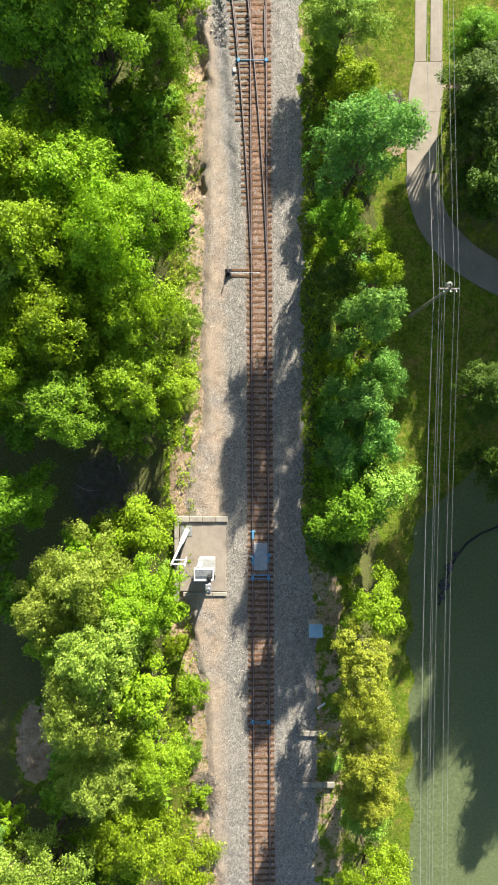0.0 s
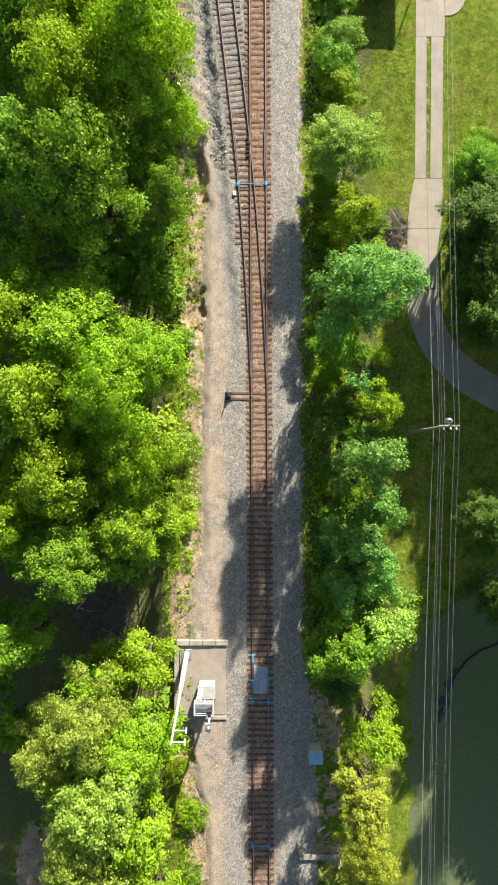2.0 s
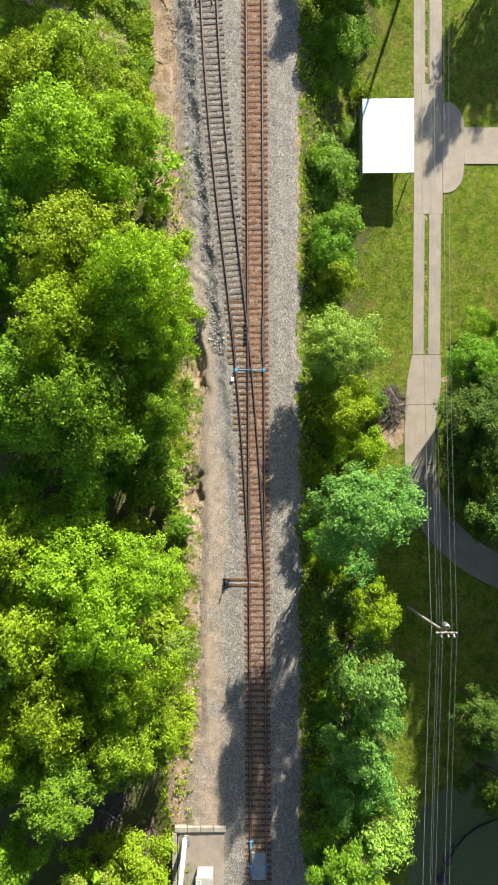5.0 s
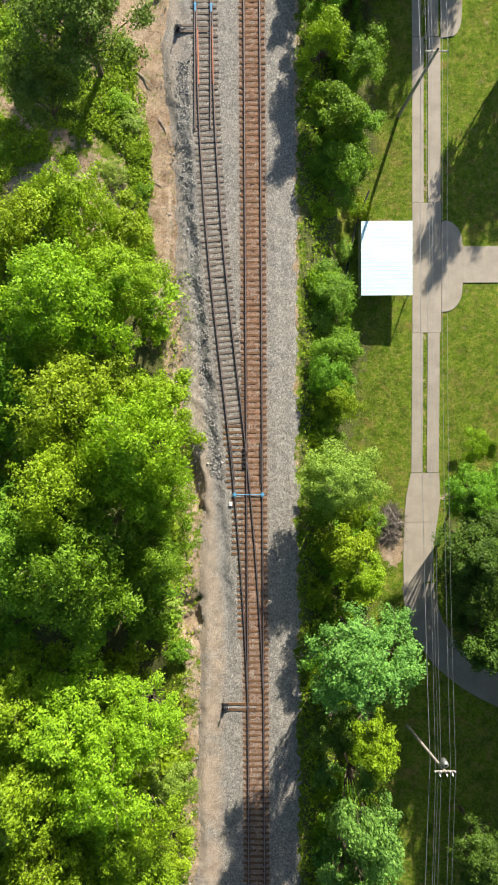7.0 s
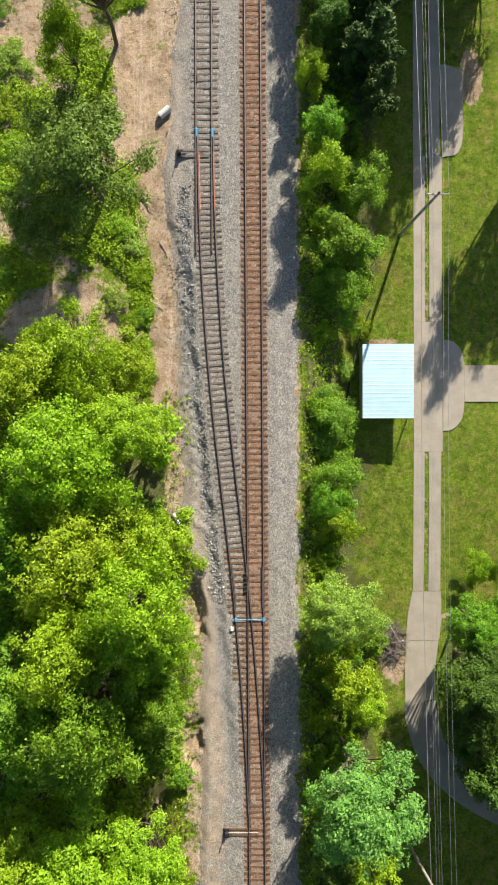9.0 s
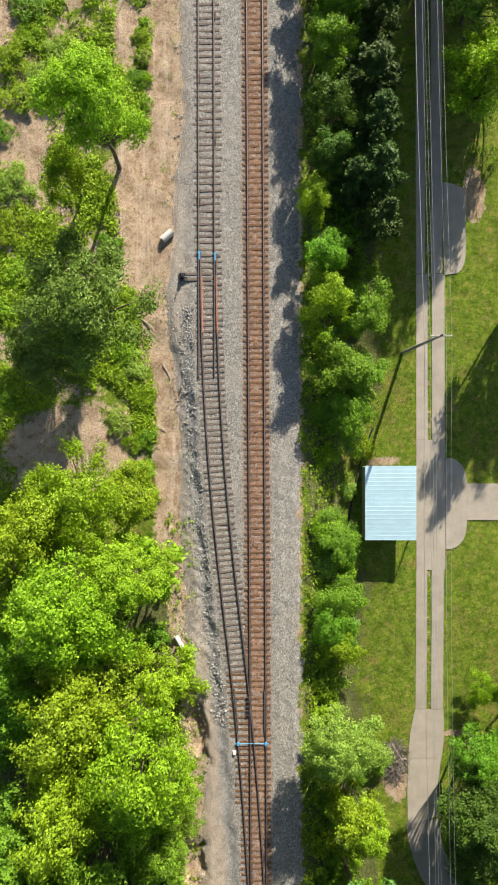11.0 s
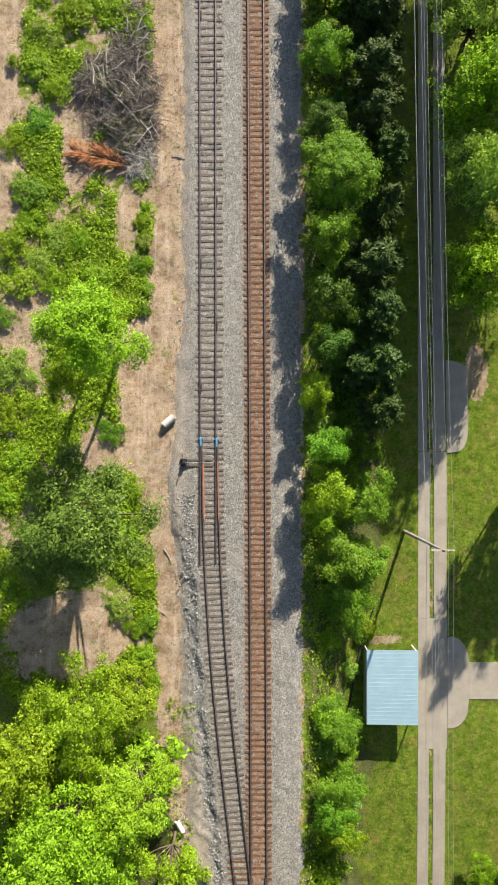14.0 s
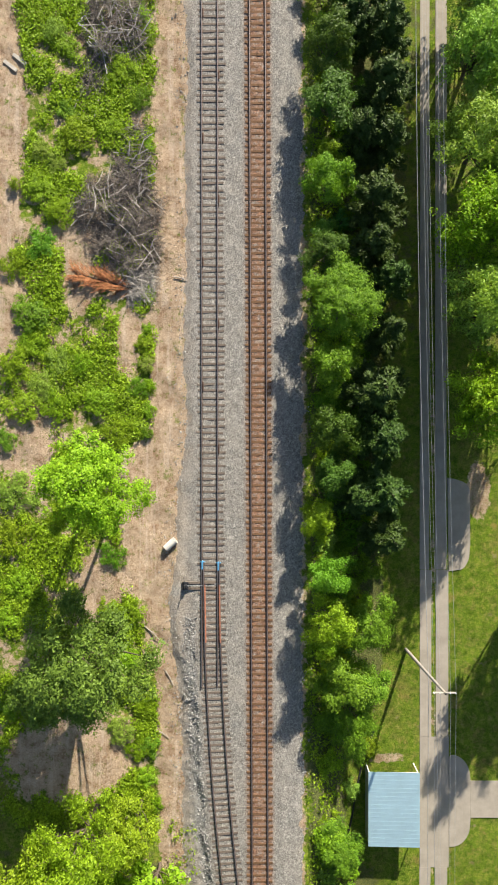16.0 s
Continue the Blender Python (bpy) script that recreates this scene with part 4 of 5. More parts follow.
PINES = [
    (12.4, 133.1, 7, 3.1), (12.4, 127.9, 7, 3.3), (10.1, 123.7, 6, 2.6), (12.7, 123.0, 6.5, 2.6), (11.5, 117.2, 7.9, 3.3), (11.2, 113.0, 7.2, 2.8),
    (13.2, 110.0, 6.6, 2.3), (11.6, 99.5, 7.6, 3.3), (12.1, 95.0, 7.6, 2.9), (12.0, 90.2, 8.0, 3.1), (12.4, 86.0, 7.4, 2.6), (9.9, 89.6, 6.8, 2.5), (9.6, 134.2, 5.3, 2.6), (12.6, 105.0, 7, 2.5), (12, 139.5, 6.3, 3),
]
GOLD = [(9.9, -18.3, 11.4, 2.5), (9.7, -22.0, 13.4, 2.9), (9.4, -26.2, 13.5, 2.9), (10.2, -30.5, 10, 2.8)]
FAR_RIGHT = [
    (22.0, 28.2, 7, 4.4, "deep"), (21.8, 23.4, 7, 3.0, "deep"), (23.0, 41.0, -0.8, 2.0, "yellow"), (21.3, 36.8, 6.5, 3.3, "green"), (21.6, 4.6, 8.6, 3.3, "deep"), (22.6, -2.0, 8, 3.2, "deep"), (20.9, 32.4, 8.2, 4.3, "deep"),
    (20.9, 131.0, 7.6, 4.6, "silver"), (21.2, 122.8, 8, 4.8, "silver"), (21.0, 114.6, 8.8, 4.6, "yellow"), (21.3, 107.0, 9, 4.5, "silver"), (21.8, 98.6, 9.4, 4.3, "yellow"), (21.4, 138, 7.5, 4.6, "olive"),
    (25.6, 127.0, 7.5, 4.6, "silver"), (24.0, 118.6, 8.2, 3.6, "silver"), (24.2, 110.6, 8.6, 3.6, "olive"), (24.6, 102.6, 9, 3.4, "silver"),
    # two trees out of view, placed for their shade on pad and lawn
    (26.6, 81.2, 9.8, 3.4, "green"), (31.4, 84.2, 9, 4.6, "green"),
]
SHRUBS_LEFT = [  # x, y, radius
    (-22.7, 111.7, 2.0), (-21.0, 106.8, 2.6), (-22.7, 101.9, 2.6), (-18.3, 102.5, 2.0), (-21.6, 98.1, 2.4), (-18.8, 98.1, 2.2), (-17.8, 126.4, 1.6), (-16.7, 124.0, 2.5),
    (-18.9, 121.5, 1.7), (-20.2, 118.8, 2.0), (-18.3, 116.6, 2.0), (-20.0, 113.3, 2.2), (-22.7, 119.3, 0.9), (-19.0, 134.0, 1.6), (-17.3, 132.4, 1.5), (-12.4, 130.2, 2.1),
    (-10.9, 127.6, 1.7), (-10.1, 123.1, 1.0), (-10.1, 132.9, 1.0), (-10.8, 135.6, 1.4), (-10.5, 104.1, 1.2), (-11.0, 99.8, 1.6), (-14.5, 98.7, 2.2), (-22.6, 90.0, 2.5),
    (-23.2, 85.6, 2.8), (-22.1, 81.3, 2.2), (-13.4, 83.8, 1.8), (-11.4, 78.6, 1.7), (-12.5, 67.2, 1.8), (-10.9, 65.1, 1.7), (-10.1, 62.4, 1.4), (-23.1, 69.4, 1.6),
]
SHRUBS_MORE = [
    (-10.0, 105.4, 0.8), (-10.1, 102.1, 1.1), (-10.0, 100.1, 1.0), (-9.9, 97.8, 1.1), (-10.1, 95.6, 1.0),
    (-13.0, 95.5, 2.2), (-11.3, 72.6, 2.2), (-10.2, 69.3, 1.7), (-12.2, 74.0, 1.9), (-9.8, 65.6, 1.4), (-9.3, 60.0, 1.2), (-7.6, 25.5, 2.0), (-6.2, 42.5, 2.3), (-5.3, -23.5, 1.7),
    (-6.3, 21.5, 1.5), (-6.4, 11.0, 1.6), (-6.2, 4.0, 1.4), (-7.5, 33.0, 1.5), (-8.5, 52.0, 1.6), (-9.0, 46.5, 1.6), (-13.5, 78.6, 1.8), (-20.2, 122.5, 1.4), (-13.4, 124.6, 1.5),
    (-16.2, 102.0, 1.6), (-23.5, 95.0, 1.6), (-21, 104, 2.0), (-20, 100, 2.0), (-23.5, 78, 2), (-6.9, -19.5, 1.4), (-5.6, -29.5, 1.6), (-4.8, -33.5, 1.4), (-4.2, -39, 1.6),
]
SHRUBS_RIGHT = [
    (6.9, 26.7, 1.6), (6.8, 22.8, 1.7), (7.5, 18.4, 2.0), (7.2, 13.4, 2.0), (7.4, 7.9, 1.8), (7.4, 3.5, 2.0), (7.2, -2.5, 1.7), (7.7, -6.4, 1.9), (9.4, -12.4, 1.5), (9.6, -17.2, 1.2),
    (9.4, -20.2, 1.4), (8.3, -30.4, 1.1), (9.0, -25.5, 1.0), (7.0, 31.0, 1.7), (7.2, 41.5, 1.6), (7.4, 53.2, 1.5), (7.4, 64.0, 1.5), (7.0, 68.0, 1.7), (7.0, 75.0, 1.6), (7.0, 85.0, 1.4),
    (7.0, 93.2, 1.6), (7.0, 98.5, 1.5), (6.9, 104.0, 1.4), (6.9, 115.0, 1.6), (7.0, 122.5, 1.6), (7.2, 135.0, 1.6), (9.6, 52.5, 1.3), (9.8, 60.5, 1.2), (11.6, 64.4, 1.3), (12.8, 33.4, 1.6), (13.0, 20.5, 1.5),
]


def build_plants():
    look_of = {"yellow": "bright yellow-green", "green": "fresh green", "olive": "grey olive-green", "blue": "cool blue-green", "deep": "dark green", "moss": "dull olive-green", "silver": "pale silvery green"}
    for rows, where in ((BIG_LEFT, "in the wood beside the track"), (SOUTH_LEFT, "on the overgrown bank"), (NORTH_LEFT, "standing in the dirt clearing"),
                        (RIGHT_ROW, "between track and road"), (RIGHT_NORTH, "in the hedge along the ballast"), (FAR_RIGHT, "on the lawn beyond the road")):
        for x, y, top, r, tint in rows:
            kind = "airy" if rows is FAR_RIGHT and y > 70 else "big" if r >= 3.3 else "small"
            plant(kind, tint, x, y, top, r, f"{look_of[tint]} leafy deciduous tree {where}")
    # shaded young trees that fill the wood's floor, and tall ones out of view farther off
    rng = random.Random(21)
    for gx in range(5):
        for gy in range(18):
            x, y = -23.5 + 4.0 * gx + rng.uniform(-1.5, 1.5), -44 + 5.8 * gy + rng.uniform(-2, 2)
            open_spot = math.hypot((x + 17) / 6.5, (y + 4) / 6.5) < 1 or math.hypot((x + 20.5) / 3.8, (y + 27) / 8) < 1
            if not open_spot and not (x > -8.2) and not (y > 55):
                plant("young", rng.choice(("green", "green", "yellow")), x, y, rng.uniform(4.5, 8.5), rng.uniform(2.4, 3.4), "shaded green young tree on the wood's floor")
    # undergrowth that closes the row between track and road
    for k in range(92):
        x, y = 8.2 + 2.4 * (k % 2) + rng.uniform(-0.9, 0.9), -9 + 3.15 * (k // 2) + rng.uniform(-1.2, 1.2)
        if not (y > 37 and x > 9.8 and not (y > 66 and x < 11.2)) and not (57.5 < y < 63.5):
            r = rng.uniform(1.6, 2.3)
            plant("shrub", rng.choice(("green", "green", "yellow", "blue")), x, y, gz(x, y) + 1.15 * r, r, "dense green undergrowth between track and road", "shrub")
    # unseen trees placed so that their shade covers the lawn and field
    for x, y, top in ((32, 49, 16), (31, 42, 17), (33.5, 36, 17), (30.5, 30, 16), (32.5, 23, 17), (31, 16, 17), (33.5, 9, 17), (31, 2, 15), (33, -6, 11), (33.5, -13, 11), (31, -19, 8), (36, 44, 17), (37, 28, 17), (37, 15, 16)):
        plant("airy", "green", x, y, top, 5.2, "tall green tree out of view beyond the lawn")
    for x, y, top, r in PINES:
        plant("cedar", "pine", x, y, top, r, "dark green cedar with pale tips beside the road")
    for x, y, top, r in GOLD:
        plant("big" if r > 2.5 else "small", "gold", x, y, top, r, "golden-green cedar on the bank beside the track")
    for i, (x, y, r) in enumerate(SHRUBS_LEFT + SHRUBS_MORE):
        r = r if y < 58 else 0.84 * r
        plant("shrub", ("yellow", "green", "yellow", "olive", "yellow")[i % 5], x, y, gz(x, y) + (0.9 if y < 58 else 0.5) * r, r, "low green leafy shrub on the cleared ground", "shrub")
    for i, (x, y, r) in enumerate(SHRUBS_RIGHT):
        plant("shrub", ("yellow", "green", "yellow", "silver")[i % 4], x, y, gz(x, y) + 1.1 * r, r, "green undergrowth shrub at the foot of the ballast", "shrub")


# ---------------------------------------------------------------- road and yard
def strip_mesh(name, x0, x1, y0, y1, material, lift=0.05):
    """A slab that follows the ground, with real thickness."""
    xs, ys = np.linspace(x0, x1, 5), np.linspace(y0, y1, max(3, int((y1 - y0) / 0.6)))
    X, Y = np.meshgrid(xs, ys, indexing="ij")
    Z = ground_z(X, Y) + lift
    n, k = len(ys), len(xs)
    top = np.stack([X, Y, Z], -1).reshape(-1, 3)
    i, j = np.meshgrid(np.arange(k - 1), np.arange(n - 1), indexing="ij")
    f = np.stack([i * n + j, (i + 1) * n + j, (i + 1) * n + j + 1, i * n + j + 1], -1).reshape(-1, 4)
    ring = [q for q in range(n)] + [a * n + n - 1 for a in range(1, k)] + [(k - 1) * n + q for q in range(n - 2, -1, -1)] + [a * n for a in range(k - 2, 0, -1)]
    low = top[ring] - [0, 0, 0.2]
    b = len(top)
    m = len(ring)
    side = np.array([[ring[q], ring[(q + 1) % m], b + (q + 1) % m, b + q] for q in range(m)])
    return raw_mesh(name, np.concatenate([top, low]), np.concatenate([f, side]), material)


def pad_mesh(name, outline, material, lift):
    """A flat paved shape over the ground from a smooth outline."""
    bm = bmesh.new()
    vs = [bm.verts.new((x, y, gz(x, y) + lift)) for x, y in outline]
    f = bm.faces.new(vs)
    r = bmesh.ops.extrude_face_region(bm, geom=[f])
    for v in r["geom"]:
        if isinstance(v, bmesh.types.BMVert):
            v.co.z -= 0.2
    bmesh.ops.recalc_face_normals(bm, faces=bm.faces)
    return bm_mesh(name, bm, material)


def arc(cx, cy, rx, ry, a0, a1, n=14):
    return [(cx + rx * math.cos(radians(a0 + (a1 - a0) * k / n)), cy + ry * math.sin(radians(a0 + (a1 - a0) * k / n))) for k in range(n + 1)]


def build_road():
    road = tagged(thing("driveway", "pale concrete driveway of two wheel strips and slabs", "driveway"), kind="structure")
    joint = 0.004

    def slabs(x0, x1, y0, y1, length, mat=SLAB, lift=0.05):
        n = max(1, round((y1 - y0) / length))
        s = (y1 - y0) / n
        for k in range(n):
            part("concrete_slab", strip_mesh("concrete_slab", x0, x1, y0 + k * s + joint, y0 + (k + 1) * s, mat, lift), road)

    slabs(16.70, 17.80, 38.4, 52.4, 7.0)
    slabs(18.25, 19.45, 38.4, 52.4, 7.0)
    slabs(16.72, 18.206, 52.42, 65.4, 6.5)
    slabs(18.212, 19.60, 52.42, 65.4, 6.5)
    slabs(16.72, 17.86, 65.42, 82.0, 8.0)
    slabs(18.30, 19.55, 65.42, 82.0, 8.0)
    slabs(16.70, 17.62, 82.05, 150.0, 6.0)
    slabs(18.22, 19.34, 82.05, 150.0, 6.0)
    # the single slab that widens towards the bend
    part("apron", pad_mesh("apron", [(16.65, 38.35), (16.2, 36.0), (16.0, 33.4), (17.763, 33.4), (17.763, 38.35)], SLAB, 0.05), road)
    part("apron", pad_mesh("apron", [(17.77, 38.35), (17.77, 33.4), (19.35, 33.4), (19.6, 35.6), (19.5, 38.35)], SLAB, 0.05), road)
    part("apron", pad_mesh("apron", [(16.0, 33.36), (15.92, 30.0), (15.98, 26.6), (18.85, 27.5), (18.95, 30.5), (19.3, 33.36)], SLAB, 0.05), road)
    lane = [(17.42, 27.1), (17.65, 25.0), (18.6, 22.2), (20.3, 19.9), (22.6, 18.0), (25.5, 16.4), (30.0, 14.7), (40.0, 12.5)]
    L = np.array(lane)
    s = np.linspace(0, len(L) - 1, 60)
    P = np.stack([np.interp(s, np.arange(len(L)), L[:, k]) for k in (0, 1)], 1)
    for _ in range(12):
        P[1:-1] = (P[:-2] + 2 * P[1:-1] + P[2:]) / 4
    d = np.gradient(P, axis=0)
    nn = np.stack([d[:, 1], -d[:, 0]], 1) / np.linalg.norm(d, axis=1)[:, None]
    side_a, side_b = P - nn * 1.62, P + nn * 1.62
    rows = []
    for q in np.linspace(0, 1, 4):
        c = side_a * (1 - q) + side_b * q
        rows.append(np.c_[c, ground_z(c[:, 0], c[:, 1]) + 0.045])
    v = np.stack(rows, 0)
    n = v.shape[1]
    i, j = np.meshgrid(np.arange(3), np.arange(n - 1), indexing="ij")
    f = np.stack([i * n + j, i * n + j + 1, (i + 1) * n + j + 1, (i + 1) * n + j], -1).reshape(-1, 4)
    v = np.concatenate([v.reshape(-1, 3), v[0] - [0, 0, 0.2], v[3] - [0, 0, 0.2]])
    e = np.array([[q, q + 1, 4 * n + q + 1, 4 * n + q] for q in range(n - 1)] + [[3 * n + q + 1, 3 * n + q, 5 * n + q, 5 * n + q + 1] for q in range(n - 1)])
    tagged(new("road", raw_mesh("road", v, np.concatenate([f, e]), ASPHALT)), "grey-brown worn paved lane bending away under trees", "road", kind="structure")
    part("turning_pad", pad_mesh("turning_pad", [(19.62, 63.4)] + arc(19.9, 61.4, 1.8, 2.2, 90, 8, 10) + [(21.75, 61.1)] + [(21.75, 57.3)] + arc(19.9, 56.7, 1.8, 2.2, -8, -90, 10) + [(19.62, 54.5)], SLAB, 0.08), road, "rounded grey concrete turning pad")
    part("side_drive", strip_mesh("side_drive", 21.77, 32.0, 57.4, 61.05, SLAB, 0.08), road)
    part("turning_pad", pad_mesh("turning_pad", [(19.44, 91.2), (20.1, 91.1)] + arc(20.6, 89.6, 1.1, 1.3, 75, 10, 6) + [(21.7, 84.6)] + arc(20.5, 83.9, 1.15, 1.9, 0, -75, 6) + [(19.57, 81.9)], SLAB, 0.08), road, "rounded grey concrete turning pad")


def build_shed():
    z = -1.0
    g = gz(13.6, 59)
    t = thing("carport", "open carport with pale blue ribbed metal roof", "carport", pose(13.73, 59.27, 0))
    hx, hy = 2.46, 3.6
    n = 9
    w = 2 * hy / n
    for k in range(n):
        y0 = -hy + k * w
        prof = []
        for q in range(5):
            a = y0 + w * q / 4
            prof += [(a, 0.0), (a + w * 0.03, 0.005), (a + w * 0.07, 0.005), (a + w * 0.10, 0.0)] if q in (0, 2) else ([(a, 0.0)] if q < 4 else [(a - 0.004, 0.0)])
        vs = [(s * hx, a, z + 0.10 * (1 if s > 0 else -0.6) + b) for s in (-1, 1) for a, b in prof]
        m = len(prof)
        vs += [(x, a, c - 0.035) for x, a, c in vs]
        fs = [[q, q + 1, m + q + 1, m + q] for q in range(m - 1)]
        fs = [f[::-1] for f in fs] + [[2 * m + v for v in f] for f in fs]
        for a, b in ((0, m - 1), (m, 2 * m - 1)):
            fs += [[q, q + 1, 2 * m + q + 1, 2 * m + q] for q in range(a, b)]
        fs += [[0, m, 3 * m, 2 * m], [m - 1, 2 * m - 1, 4 * m - 1, 3 * m - 1]]
        part("roof_panel", raw_mesh("roof_panel", vs, fs, ROOF), t, "pale blue ribbed steel sheet" if k == 0 else "")
    for sx in (-1, 1):
        part("side_beam", box_mesh("side_beam", (sx * (hx - 0.1) - 0.05, sx * (hx - 0.1) + 0.05, -hy + 0.05, hy - 0.05, z - 0.22 + 0.08 * sx, z - 0.06 + 0.08 * sx), WHITE), t)
        for y in (-hy + 0.15, 0, hy - 0.15):
            part("post", box_mesh("post", (sx * (hx - 0.1) - 0.05, sx * (hx - 0.1) + 0.05, y - 0.05, y + 0.05, g - 0.3, z - 0.2 + 0.08 * sx), WHITE), t)
    for y in np.linspace(-hy + 0.1, hy - 0.1, 5):
        part("purlin", box_mesh("purlin", (-hx + 0.16, hx - 0.16, y - 0.03, y + 0.03, z - 0.18, z - 0.10), WHITE, 0.01), t)
    part("back_wall", box_mesh("back_wall", (-hx + 0.02, -hx + 0.08, -hy + 0.2, hy - 0.2, g, z - 0.3), BOXGREY), t, "grey sheet wall on the track side")
    # black tube added as a dark line for the utility pole's cast shadow
    pts = [(x, y, gz(x, y) + 0.07) for x, y in ((12.4, 66.6), (11.6, 64.6), (10.9, 62.4), (10.4, 60.0), (10.0, 57.6), (9.6, 56.0))]
    p = thing("shadow_line", "black tube laid on the grass as the utility pole's shadow", "hose")
    part("hose", tube_mesh("hose", pts, 0.09, BLACK), p)


# ---------------------------------------------------------------- power line
POLES = [(15.6, -48.0, 15.9, -48.0, 7.8), (16.25, 12.8, 17.2, 13.2, 7.2), (15.3, 74.1, 16.05, 73.95, 9.1), (14.6, 150.0, 15.0, 150.0, 8.4)]


def build_power_line():
    ends = []
    for k, (bx, by, tx, ty, z) in enumerate(POLES):
        g = gz(bx, by)
        t = thing("utility_pole", "weathered wooden utility pole with crossarm and insulators beside the road", "utility pole", pose(bx, by, g), "power line poles")
        dx, dy, h = tx - bx, ty - by, z - g
        part("shaft", tube_mesh("shaft", [(0, 0, -0.6), (dx * 0.5, dy * 0.5, h * 0.5), (dx, dy, h)], [0.17, 0.145, 0.11], WOODPOLE, 10), t)
        arm = 1.0 if k != 1 else 0.95
        zc = h - 0.35
        part("crossarm", box_mesh("crossarm", (dx - arm, dx + arm * 0.9, dy - 0.06, dy + 0.06, zc - 0.07, zc + 0.07), PLANK if k == 2 else WOODPOLE), t)
        mine = []
        for q in (-0.95, -0.45, 0.4, 0.85):
            part("insulator", tube_mesh("insulator", [(dx + q * arm, dy, zc + 0.07), (dx + q * arm, dy, zc + 0.14), (dx + q * arm, dy, zc + 0.26)], [0.035, 0.07, 0.04], WHITE), t)
            mine.append((tx + q * arm, ty, g + zc + 0.26))
        for q, s in ((1.6, -0.2), (2.2, -0.22)):
            mine.append((tx - 0.9 * arm if q > 2 else tx - 0.25, ty, z - q))
        if k == 1:
            part("transformer", tube_mesh("transformer", [(dx + 0.1, dy + 0.42, h - 1.5), (dx + 0.1, dy + 0.42, h - 1.45), (dx + 0.1, dy + 0.42, h - 0.6), (dx + 0.1, dy + 0.42, h - 0.5)], [0.2, 0.27, 0.27, 0.12], STEEL, 14), t, "grey can transformer")
            for q in (-0.5, 0.1, 0.6):
                part("cutout", tube_mesh("cutout", [(dx + q, dy - 0.12, zc), (dx + q, dy - 0.28, zc + 0.1), (dx + q, dy - 0.34, zc + 0.3)], [0.04, 0.06, 0.03], WHITE), t)
        ends.append(mine)
    for a, b in zip(ends, ends[1:]):
        for k, (p, q) in enumerate(zip(a, b)):
            s = np.linspace(0, 1, 22)
            line = np.array(p)[None] * (1 - s[:, None]) + np.array(q)[None] * s[:, None]
            line[:, 2] -= (0.8 + 0.12 * k) * 4 * s * (1 - s)
            dark = k == 5
            w = thing("power_cable", "thick grey telephone cable" if dark else "thin bare aluminium overhead power wire", "cable", None, "overhead wires")
            part("strand", tube_mesh("strand", line, 0.022 if dark else 0.011, WIRE, 5), w)


# ---------------------------------------------------------------- trackside works
BOXPALE = plain("pale_grey_paint", (0.40, 0.40, 0.38), 0.5, 0.05, 0.22)


